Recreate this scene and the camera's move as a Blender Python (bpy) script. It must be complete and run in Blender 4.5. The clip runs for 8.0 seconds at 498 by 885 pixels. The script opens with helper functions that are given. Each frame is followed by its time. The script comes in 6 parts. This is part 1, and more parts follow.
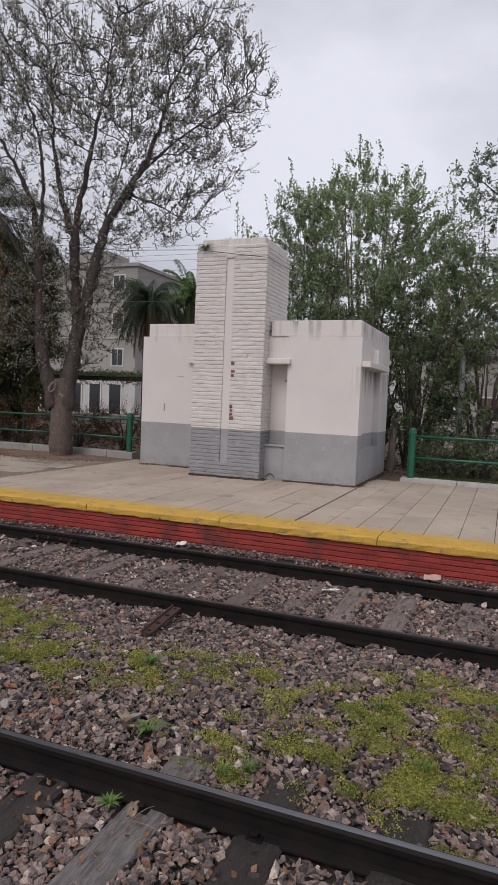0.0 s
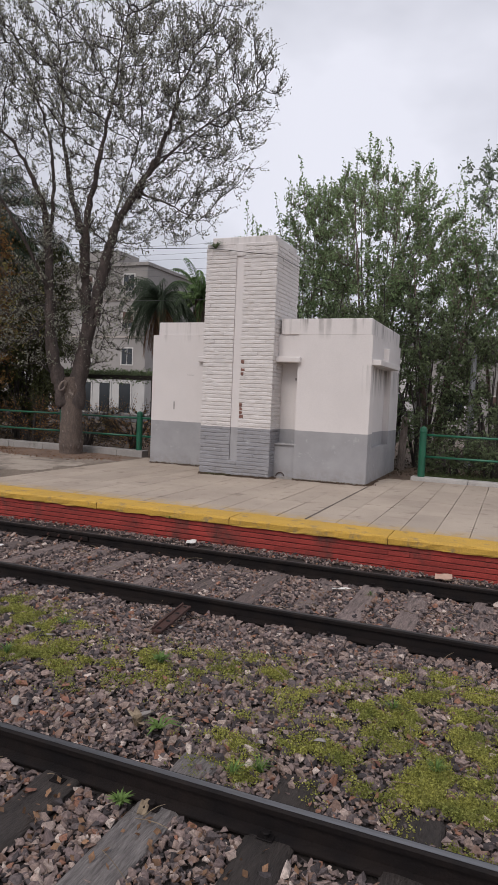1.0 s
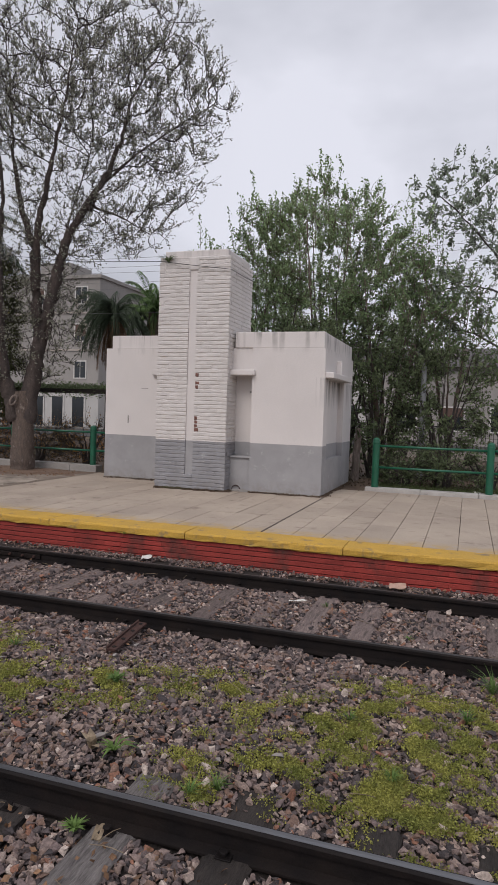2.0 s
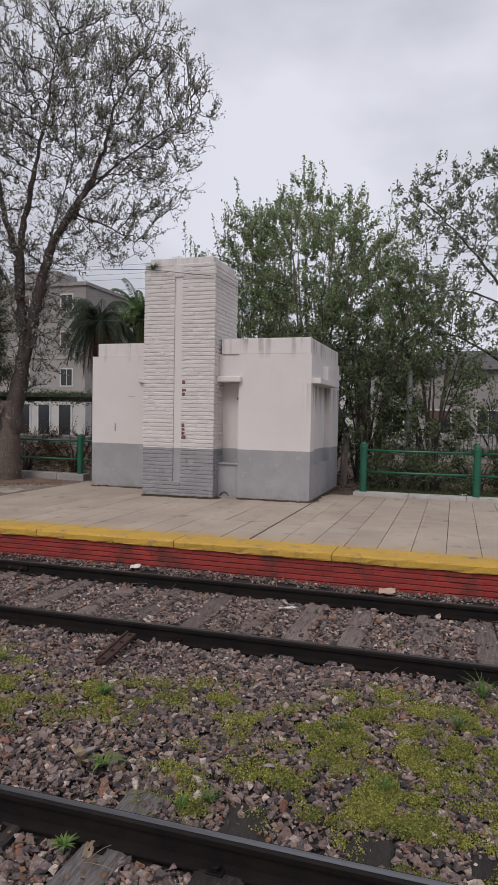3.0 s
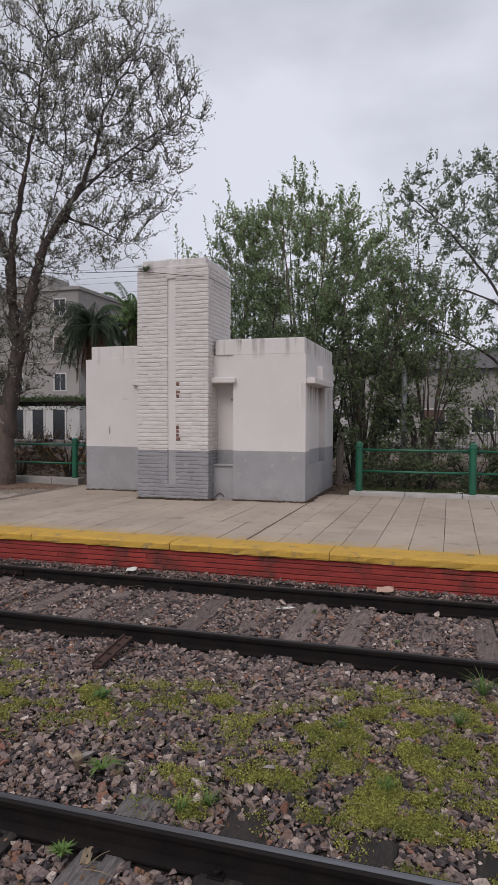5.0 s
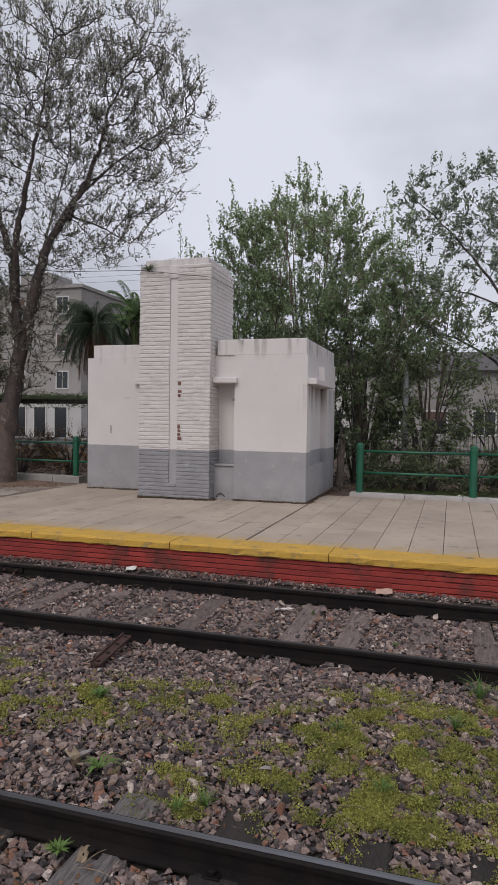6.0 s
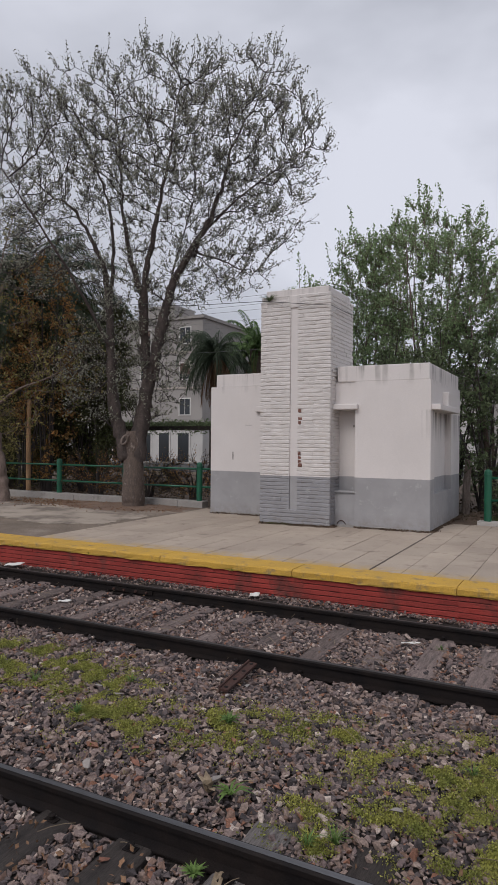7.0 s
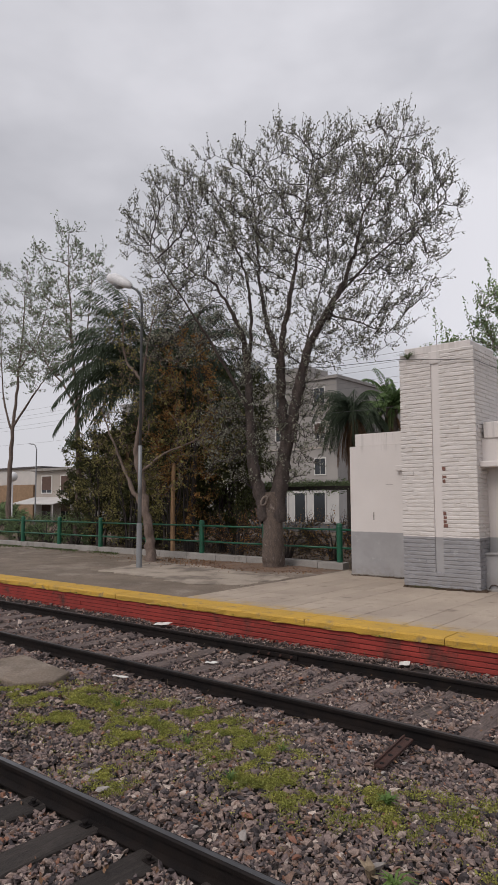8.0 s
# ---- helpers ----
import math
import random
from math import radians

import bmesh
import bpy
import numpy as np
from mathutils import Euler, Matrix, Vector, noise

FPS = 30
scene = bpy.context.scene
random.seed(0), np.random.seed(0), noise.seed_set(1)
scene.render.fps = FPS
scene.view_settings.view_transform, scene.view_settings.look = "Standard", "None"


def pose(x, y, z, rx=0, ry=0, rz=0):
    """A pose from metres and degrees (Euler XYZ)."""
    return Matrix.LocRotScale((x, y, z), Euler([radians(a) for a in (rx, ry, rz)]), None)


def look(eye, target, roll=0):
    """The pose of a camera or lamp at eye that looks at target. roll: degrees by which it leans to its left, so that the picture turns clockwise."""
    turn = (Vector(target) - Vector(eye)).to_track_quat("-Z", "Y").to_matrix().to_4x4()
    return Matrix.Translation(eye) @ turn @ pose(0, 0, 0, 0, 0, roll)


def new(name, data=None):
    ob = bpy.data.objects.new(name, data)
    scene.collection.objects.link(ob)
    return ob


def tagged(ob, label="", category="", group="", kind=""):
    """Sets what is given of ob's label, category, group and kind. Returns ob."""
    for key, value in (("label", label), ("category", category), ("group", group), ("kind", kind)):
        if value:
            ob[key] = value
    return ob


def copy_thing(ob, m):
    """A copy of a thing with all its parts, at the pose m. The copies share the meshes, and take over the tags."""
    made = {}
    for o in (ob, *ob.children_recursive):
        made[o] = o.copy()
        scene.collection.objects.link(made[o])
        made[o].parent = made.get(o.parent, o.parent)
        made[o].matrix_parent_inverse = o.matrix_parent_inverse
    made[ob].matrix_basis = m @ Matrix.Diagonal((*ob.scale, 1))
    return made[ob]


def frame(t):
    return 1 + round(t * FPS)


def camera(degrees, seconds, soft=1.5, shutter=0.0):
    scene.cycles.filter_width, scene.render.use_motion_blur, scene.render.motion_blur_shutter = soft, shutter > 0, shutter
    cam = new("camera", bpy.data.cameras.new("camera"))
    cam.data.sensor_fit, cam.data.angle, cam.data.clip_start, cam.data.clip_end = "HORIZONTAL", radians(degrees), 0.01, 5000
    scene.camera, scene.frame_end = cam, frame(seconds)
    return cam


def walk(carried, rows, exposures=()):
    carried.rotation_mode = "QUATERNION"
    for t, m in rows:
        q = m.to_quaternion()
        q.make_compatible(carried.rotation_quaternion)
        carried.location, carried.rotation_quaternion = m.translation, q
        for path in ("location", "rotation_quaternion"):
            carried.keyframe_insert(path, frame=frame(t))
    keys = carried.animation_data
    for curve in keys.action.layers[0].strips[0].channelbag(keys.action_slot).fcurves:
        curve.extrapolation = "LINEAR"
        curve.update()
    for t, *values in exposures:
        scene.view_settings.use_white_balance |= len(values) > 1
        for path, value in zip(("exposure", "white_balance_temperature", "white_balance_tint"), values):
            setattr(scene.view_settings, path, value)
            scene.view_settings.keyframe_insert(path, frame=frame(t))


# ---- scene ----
cam = camera(41.58, 8.0, soft=1.1)
PATH = [
    (0, 0.020, -0.010, 1.948, 86.12, -2.37, 21.61),
    (0.5, 0.007, -0.007, 1.939, 85.67, -2.02, 22.45),
    (1, 0.002, 0.007, 1.934, 86.01, -2.38, 22.42),
    (1.5, 0.017, -0.003, 1.952, 87.01, -2.16, 20.53),
    (2, 0.016, 0.011, 1.948, 87.22, -1.89, 18.55),
    (3.5, 0.029, 0.026, 1.986, 88.08, -1.02, 17.40),
    (4, 0.013, 0.040, 1.969, 88.60, -0.97, 18.19),
    (5.5, 0.018, 0.065, 1.944, 87.64, -0.01, 16.55),
    (6, 0.023, 0.054, 1.957, 87.87, -0.83, 17.18),
    (6.5, 0.025, 0.012, 2.000, 88.56, -1.58, 19.62),
    (7, -0.012, -0.032, 2.018, 89.83, -0.45, 27.38),
    (7.5, -0.061, -0.044, 2.033, 95.21, 0.10, 33.83),
    (8, -0.096, -0.097, 2.040, 95.00, 0.22, 39.08),
]
walk(cam, [(t, pose(x, y, z, rx, ry, rz)) for t, x, y, z, rx, ry, rz in PATH],
     exposures=[(0.0, 0.08, 6420, 14), (1.25, 0.16, 6420, 14), (2.0, 0.05, 6420, 14), (5.5, -0.02, 6320, 14), (7.1, -0.05, 6320, 13), (8.0, 0.02, 6660, 13)])

# ---- overcast daylight ----
SUN_EL, SUN_AZ = radians(50), radians(200)
world = bpy.data.worlds.new("overcast_sky")
scene.world = world
world.use_nodes = True
wn, wl = world.node_tree.nodes, world.node_tree.links
wn.clear()
w_out, w_bg = wn.new("ShaderNodeOutputWorld"), wn.new("ShaderNodeBackground")
w_sky = wn.new("ShaderNodeTexSky")
w_sky.sky_type = "NISHITA"
w_sky.sun_disc = False
w_sky.sun_elevation, w_sky.sun_rotation = SUN_EL, SUN_AZ
w_sky.air_density, w_sky.dust_density, w_sky.ozone_density = 1.0, 4.0, 1.0
w_co, w_map = wn.new("ShaderNodeTexCoord"), wn.new("ShaderNodeMapping")
w_map.inputs["Scale"].default_value = (1.2, 1.2, 2.6)
w_map.inputs["Location"].default_value = (0.35, 1.1, 0.2)
w_noise = wn.new("ShaderNodeTexNoise")
w_noise.inputs["Scale"].default_value, w_noise.inputs["Detail"].default_value = 1.5, 5
w_noise.inputs["Roughness"].default_value = 0.5
w_ramp = wn.new("ShaderNodeValToRGB")
w_ramp.color_ramp.elements[0].position, w_ramp.color_ramp.elements[0].color = 0.30, (4.5, 4.7, 5.15, 1)
w_ramp.color_ramp.elements[1].position, w_ramp.color_ramp.elements[1].color = 0.60, (8.15, 8.35, 8.95, 1)
w_mix = wn.new("ShaderNodeMix")
w_mix.data_type = "RGBA"
w_mix.inputs["Factor"].default_value = 0.93
wl.new(w_co.outputs["Generated"], w_map.inputs["Vector"])
wl.new(w_map.outputs["Vector"], w_noise.inputs["Vector"])
wl.new(w_noise.outputs["Fac"], w_ramp.inputs["Fac"])
# the cloud cover thickens towards the west
w_sep, w_west, w_dim = wn.new("ShaderNodeSeparateXYZ"), wn.new("ShaderNodeMapRange"), wn.new("ShaderNodeMix")
wl.new(w_co.outputs["Generated"], w_sep.inputs["Vector"])
wl.new(w_sep.outputs["X"], w_west.inputs["Value"])
for key, value in (("From Min", -0.9), ("From Max", -0.3), ("To Min", 0.80), ("To Max", 1.0)):
    w_west.inputs[key].default_value = value
w_dim.data_type, w_dim.blend_type = "RGBA", "MULTIPLY"
w_dim.inputs["Factor"].default_value = 1.0
wl.new(w_ramp.outputs["Color"], w_dim.inputs["A"])
wl.new(w_west.outputs["Result"], w_dim.inputs["B"])
wl.new(w_sky.outputs["Color"], w_mix.inputs["A"])
wl.new(w_dim.outputs["Result"], w_mix.inputs["B"])
wl.new(w_mix.outputs["Result"], w_bg.inputs["Color"])
w_bg.inputs["Strength"].default_value = 0.095
wl.new(w_bg.outputs["Background"], w_out.inputs["Surface"])

sun_data = bpy.data.lights.new("veiled_sun", "SUN")
sun_data.energy, sun_data.angle, sun_data.color = 1.3, radians(25), (1.0, 0.945, 0.88)
sun = new("veiled_sun", sun_data)
sun.matrix_world = look((-6, -14, 24), (-3, 8, 0))


# ---- materials ----
def mat(name, c1, c2, scale=3.0, rough=0.85, fine=45.0, bump=0.25, metal=0.0, spread=0.0, island=False,
        contrast=(0.35, 0.68), stretch=(1, 1, 1), grain=0.35, c3=None, amount=0.3, scale3=0.8, spec=0.35, depth=0.02):
    """Two colours mixed by broad noise, a third in blotches, fine grain and relief; spread varies piece by piece."""
    m = bpy.data.materials.new(name)
    m.use_nodes = True
    n, l = m.node_tree.nodes, m.node_tree.links
    bsdf = n["Principled BSDF"]
    geo, mp = n.new("ShaderNodeNewGeometry"), n.new("ShaderNodeMapping")
    mp.inputs["Scale"].default_value = stretch
    l.new(geo.outputs["Position"], mp.inputs["Vector"])

    def noise_at(s, detail=6, rg=0.55):
        t = n.new("ShaderNodeTexNoise")
        t.inputs["Scale"].default_value, t.inputs["Detail"].default_value, t.inputs["Roughness"].default_value = s, detail, rg
        l.new(mp.outputs["Vector"], t.inputs["Vector"])
        return t.outputs["Fac"]

    def step(sock, lo, hi, a=0.0, b=1.0):
        r = n.new("ShaderNodeMapRange")
        r.inputs["From Min"].default_value, r.inputs["From Max"].default_value = lo, hi
        r.inputs["To Min"].default_value, r.inputs["To Max"].default_value = a, b
        l.new(sock, r.inputs["Value"])
        return r.outputs["Result"]

    def blend(fac, a, b, kind="MIX"):
        x = n.new("ShaderNodeMix")
        x.data_type, x.blend_type = "RGBA", kind
        if fac is None:
            x.inputs["Factor"].default_value = 1.0
        else:
            l.new(fac, x.inputs["Factor"])
        for s, key in ((a, "A"), (b, "B")):
            if isinstance(s, tuple):
                x.inputs[key].default_value = (*s, 1)
            else:
                l.new(s, x.inputs[key])
        return x.outputs["Result"]

    col = blend(step(noise_at(scale), *contrast), c1, c2)
    if c3:
        col = blend(step(noise_at(scale3, 8, 0.65), 0.66 - amount * 0.4, 0.80 - amount * 0.4), col, c3)
    fine_noise = noise_at(fine, 4, 0.6)
    col = blend(None, col, step(fine_noise, 0.2, 0.8, 1 - grain, 1 + grain), "MULTIPLY")
    if spread:
        if island:
            rnd = geo.outputs["Random Per Island"]
        else:
            rnd = n.new("ShaderNodeObjectInfo").outputs["Random"]
        col = blend(None, col, step(rnd, 0, 1, 1 - spread, 1 + spread), "MULTIPLY")
    l.new(col, bsdf.inputs["Base Color"])
    bsdf.inputs["Roughness"].default_value, bsdf.inputs["Metallic"].default_value = rough, metal
    bsdf.inputs["Specular IOR Level"].default_value = spec
    if bump:
        b = n.new("ShaderNodeBump")
        b.inputs["Strength"].default_value, b.inputs["Distance"].default_value = bump, depth
        l.new(fine_noise, b.inputs["Height"])
        l.new(b.outputs["Normal"], bsdf.inputs["Normal"])
    return m, n, l, bsdf, blend, step, noise_at, geo, col


def plain(*a, **k):
    return mat(*a, **k)[0]


def painted_masonry(name, white, grey, streaks=0.85, **k):
    """Whitewash above a grey painted dado, with drips, hairline dirt and a splashed foot."""
    m, n, l, bsdf, blend, step, noise_at, geo, col = mat(name, white, tuple(v * 0.93 for v in white), **k)
    sep = n.new("ShaderNodeSeparateXYZ")
    l.new(geo.outputs["Position"], sep.inputs["Vector"])
    wob = n.new("ShaderNodeMath")
    wob.operation = "MULTIPLY_ADD"
    wob.inputs[1].default_value = 0.02
    l.new(noise_at(9.0), wob.inputs[0])
    l.new(sep.outputs["Z"], wob.inputs[2])
    dado = step(wob.outputs["Value"], 1.316, 1.326, 1, 0)
    grey_col = blend(step(noise_at(2.2), 0.4, 0.7), grey, tuple(v * 1.18 for v in grey))
    grey_col = blend(step(noise_at(5.0, 8, 0.7), 0.60, 0.68), grey_col, tuple(0.55 * v + 0.22 for v in grey))
    col = blend(dado, col, grey_col)
    # rain streaks that start at the copings
    st = n.new("ShaderNodeTexNoise")
    st.inputs["Scale"].default_value, st.inputs["Detail"].default_value = 1.0, 5
    mp = n.new("ShaderNodeMapping")
    mp.inputs["Scale"].default_value = (9, 9, 0.45)
    l.new(geo.outputs["Position"], mp.inputs["Vector"])
    l.new(mp.outputs["Vector"], st.inputs["Vector"])
    drip = step(st.outputs["Fac"], 0.50, 0.62)
    clump = n.new("ShaderNodeMath")
    clump.operation = "MULTIPLY"
    l.new(step(noise_at(1.7, 3), 0.40, 0.62, 0.15, 1.0), clump.inputs[0])
    l.new(step(sep.outputs["Z"], 3.08, 3.5, 0.0, streaks), clump.inputs[1])
    high = clump.outputs["Value"]
    top = step(sep.outputs["Z"], 3.6, 3.7, 1.0, 0.25)
    both = n.new("ShaderNodeMath")
    both.operation = "MULTIPLY"
    l.new(drip, both.inputs[0])
    l.new(high, both.inputs[1])
    bt = n.new("ShaderNodeMath")
    bt.operation = "MULTIPLY"
    l.new(both.outputs["Value"], bt.inputs[0])
    l.new(top, bt.inputs[1])
    col = blend(bt.outputs["Value"], col, (0.11, 0.10, 0.09))
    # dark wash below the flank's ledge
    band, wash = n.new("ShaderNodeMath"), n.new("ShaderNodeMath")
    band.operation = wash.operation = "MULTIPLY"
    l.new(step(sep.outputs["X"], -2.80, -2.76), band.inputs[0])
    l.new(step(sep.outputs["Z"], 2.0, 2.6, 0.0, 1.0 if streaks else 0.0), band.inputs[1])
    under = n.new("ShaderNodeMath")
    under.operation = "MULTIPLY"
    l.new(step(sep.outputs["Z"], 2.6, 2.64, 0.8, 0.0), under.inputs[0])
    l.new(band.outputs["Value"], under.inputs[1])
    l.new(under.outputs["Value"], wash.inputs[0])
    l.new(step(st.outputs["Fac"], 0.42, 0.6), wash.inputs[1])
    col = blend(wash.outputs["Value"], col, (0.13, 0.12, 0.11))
    # mud splashes near the paving
    foot = n.new("ShaderNodeMath")
    foot.operation = "MULTIPLY"
    l.new(step(sep.outputs["Z"], 0.33, 0.62, 0.55, 0.0), foot.inputs[0])
    l.new(step(noise_at(6.0, 8, 0.7), 0.42, 0.62), foot.inputs[1])
    col = blend(foot.outputs["Value"], col, (0.20, 0.165, 0.13))
    l.new(col, bsdf.inputs["Base Color"])
    return m


WHITE, GREY = (0.67, 0.63, 0.61), (0.30, 0.295, 0.30)
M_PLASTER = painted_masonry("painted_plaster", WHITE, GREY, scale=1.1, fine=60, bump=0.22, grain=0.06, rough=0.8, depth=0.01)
M_BRICKW = painted_masonry("whitewashed_brick", (0.635, 0.60, 0.578), (0.265, 0.262, 0.272), streaks=0.0, scale=4.0, fine=55, bump=0.5, grain=0.1,
                           rough=0.8, spread=0.05, depth=0.012)
M_MORTARW = painted_masonry("whitewashed_mortar", (0.66, 0.62, 0.60), (0.28, 0.28, 0.30), streaks=0.0, scale=6.0, fine=70, bump=0.6, grain=0.15, rough=0.9)
M_BAREBRICK = plain("bare_brick", (0.23, 0.115, 0.09), (0.15, 0.08, 0.065), scale=25, fine=90, bump=0.6, spread=0.2)
M_CONC = plain("grey_concrete", (0.33, 0.31, 0.29), (0.26, 0.245, 0.23), scale=2.0, fine=60, bump=0.3, grain=0.18, c3=(0.14, 0.13, 0.115), amount=0.25, scale3=2.2)
M_KERB = plain("pale_kerb_concrete", (0.45, 0.43, 0.41), (0.36, 0.34, 0.32), scale=3.0, fine=60, bump=0.3, grain=0.15, c3=(0.2, 0.18, 0.15), amount=0.2, scale3=3)
TILE_SET = mat("paving_slab_cement", (0.42, 0.350, 0.282), (0.335, 0.275, 0.222), scale=0.9, fine=70, bump=0.3, grain=0.16, spread=0.07,
               c3=(0.235, 0.185, 0.15), amount=0.24, scale3=3.2)
M_TILE, n_, l_, bsdf_, blend_, step_, noise_, geo_, col_ = TILE_SET
sep_ = n_.new("ShaderNodeSeparateXYZ")
l_.new(geo_.outputs["Position"], sep_.inputs["Vector"])
worn_ = n_.new("ShaderNodeMath")
worn_.operation = "MULTIPLY"
l_.new(step_(sep_.outputs["Y"], 8.33, 8.78, 0.95, 0.0), worn_.inputs[0])
l_.new(step_(noise_(7.0, 8, 0.7), 0.38, 0.6), worn_.inputs[1])
l_.new(blend_(worn_.outputs["Value"], col_, (0.46, 0.30, 0.09)), bsdf_.inputs["Base Color"])
M_JOINT = plain("dirty_joint", (0.10, 0.08, 0.065), (0.17, 0.14, 0.12), scale=5, fine=60)
M_YELLOW = plain("yellow_edge_paint", (0.56, 0.335, 0.055), (0.47, 0.29, 0.06), scale=2.0, fine=55, bump=0.45, grain=0.22,
                 c3=(0.26, 0.19, 0.10), amount=0.26, scale3=5.5, rough=0.75)
M_RED = plain("red_painted_brick", (0.335, 0.046, 0.036), (0.25, 0.038, 0.031), scale=2.5, fine=60, bump=0.5, grain=0.25, spread=0.12,
              c3=(0.07, 0.04, 0.033), amount=0.30, scale3=1.6, rough=0.75)
M_REDJ = plain("red_wall_joint", (0.13, 0.024, 0.020), (0.075, 0.018, 0.016), scale=6, fine=70, bump=0.4)
M_ASPH = plain("worn_platform_asphalt", (0.215, 0.170, 0.132), (0.145, 0.115, 0.09), scale=1.7, fine=45, bump=0.6, grain=0.42,
               c3=(0.27, 0.225, 0.185), amount=0.34, scale3=1.1)
M_PATCH = plain("pale_cement_patch", (0.40, 0.34, 0.28), (0.27, 0.225, 0.185), scale=1.6, fine=60, bump=0.4, grain=0.2, c3=(0.17, 0.14, 0.115), amount=0.42, scale3=1.6)
M_DIRT = plain("bare_soil", (0.15, 0.105, 0.075), (0.10, 0.07, 0.05), scale=2.5, fine=50, bump=0.7, grain=0.4, c3=(0.09, 0.10, 0.04), amount=0.25, scale3=1.2)
M_REDSOIL = plain("reddish_bare_soil", (0.21, 0.14, 0.10), (0.15, 0.10, 0.075), scale=2.5, fine=45, bump=0.7, grain=0.4, c3=(0.10, 0.08, 0.06), amount=0.25, scale3=3)
# bed kept near black: the shade in the gaps between stones, as colour
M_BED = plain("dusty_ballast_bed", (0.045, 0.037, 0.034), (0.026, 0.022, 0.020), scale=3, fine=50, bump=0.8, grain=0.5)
def stone_mix(name):
    """Crushed stone of mixed kinds: each stone takes one of several rock colours."""
    m, n, l, bsdf, blend, step, noise_at, geo, col = mat(name, (1.44, 1.30, 1.21), (1.02, 0.93, 0.88), scale=26, fine=75, bump=0.7, grain=0.5, rough=0.92)
    ramp = n.new("ShaderNodeValToRGB")
    kinds = ((0.0, (0.045, 0.042, 0.046)), (0.16, (0.095, 0.085, 0.089)), (0.34, (0.190, 0.158, 0.152)), (0.52, (0.140, 0.116, 0.118)), (0.66, (0.225, 0.185, 0.168)),
             (0.78, (0.165, 0.118, 0.098)), (0.86, (0.305, 0.262, 0.240)), (0.93, (0.225, 0.125, 0.090)), (0.97, (0.42, 0.385, 0.36)))
    ramp.color_ramp.interpolation = "CONSTANT"
    while len(ramp.color_ramp.elements) < len(kinds):
        ramp.color_ramp.elements.new(0.5)
    for e, (p, c) in zip(ramp.color_ramp.elements, kinds):
        e.position, e.color = p, (*c, 1)
    l.new(geo.outputs["Random Per Island"], ramp.inputs["Fac"])
    l.new(blend(None, col, ramp.outputs["Color"], "MULTIPLY"), bsdf.inputs["Base Color"])
    return m


M_STONE = stone_mix("ballast_stone")
M_STONEP = plain("pale_stone", (0.31, 0.28, 0.26), (0.23, 0.205, 0.19), scale=8, fine=60, bump=0.4, grain=0.15, spread=0.2)
M_STONER = plain("reddish_stone", (0.26, 0.125, 0.085), (0.20, 0.09, 0.065), scale=8, fine=60, bump=0.4, grain=0.2, spread=0.25)
M_RAIL = plain("dark_rail_steel", (0.009, 0.0075, 0.0078), (0.017, 0.0125, 0.011), scale=6, fine=90, bump=0.3, grain=0.3, rough=0.65, spec=0.15)
M_RAILTOP = plain("polished_rail_head", (0.24, 0.24, 0.25), (0.15, 0.15, 0.157), scale=3, fine=120, bump=0.05, rough=0.34, metal=0.9, stretch=(0.2, 8, 1), grain=0.15)
M_RAILDULL = plain("dull_rail_head", (0.075, 0.068, 0.068), (0.05, 0.046, 0.046), scale=3, fine=120, bump=0.05, rough=0.5, metal=0.5, stretch=(0.2, 8, 1), grain=0.2)
M_RUST = plain("rusted_iron", (0.075, 0.035, 0.027), (0.045, 0.025, 0.022), scale=14, fine=90, bump=0.5, grain=0.3, rough=0.85)
M_SLEEPER = plain("weathered_sleeper_wood", (0.235, 0.182, 0.165), (0.120, 0.092, 0.085), scale=9, fine=30, bump=1.0, grain=0.6, stretch=(5, 0.6, 3), spread=0.28,
                  c3=(0.05, 0.043, 0.04), amount=0.2, scale3=3)
M_SLEEPGREY = plain("grey_sleeper_wood", (0.22, 0.20, 0.19), (0.135, 0.12, 0.115), scale=9, fine=30, bump=1.0, grain=0.5, stretch=(5, 0.6, 3))
M_SLEEPDARK = plain("dark_sleeper_wood", (0.055, 0.045, 0.04), (0.033, 0.028, 0.026), scale=5, fine=38, bump=1.0, grain=0.5, stretch=(5, 0.6, 3), spread=0.25)
M_GREEN = plain("green_gloss_paint", (0.012, 0.115, 0.062), (0.010, 0.085, 0.048), scale=3, fine=60, bump=0.12, grain=0.15, rough=0.38, spec=0.5,
                c3=(0.02, 0.05, 0.035), amount=0.15, scale3=4)
M_BARK = plain("grey_brown_bark", (0.185, 0.142, 0.118), (0.095, 0.072, 0.062), scale=7, fine=34, bump=1.0, grain=0.4, stretch=(1.6, 1.6, 0.9), depth=0.05, c3=(0.33, 0.275, 0.24), amount=0.26, scale3=7)
M_BARKDARK = plain("dark_bark", (0.085, 0.072, 0.070), (0.055, 0.047, 0.046), scale=5, fine=26, bump=0.8, grain=0.4, stretch=(2.5, 2.5, 0.5))
# darker copy of the dark bark: shade inside the shrubs put into its colour
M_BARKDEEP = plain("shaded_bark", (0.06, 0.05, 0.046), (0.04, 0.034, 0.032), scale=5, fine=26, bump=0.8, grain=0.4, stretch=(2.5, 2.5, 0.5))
M_BARKLIMB = plain("dark_grey_limb_bark", (0.115, 0.09, 0.08), (0.062, 0.05, 0.047), scale=6, fine=34, bump=1.0, grain=0.4, stretch=(1.6, 1.6, 0.8), depth=0.04, c3=(0.19, 0.15, 0.13), amount=0.18, scale3=5)
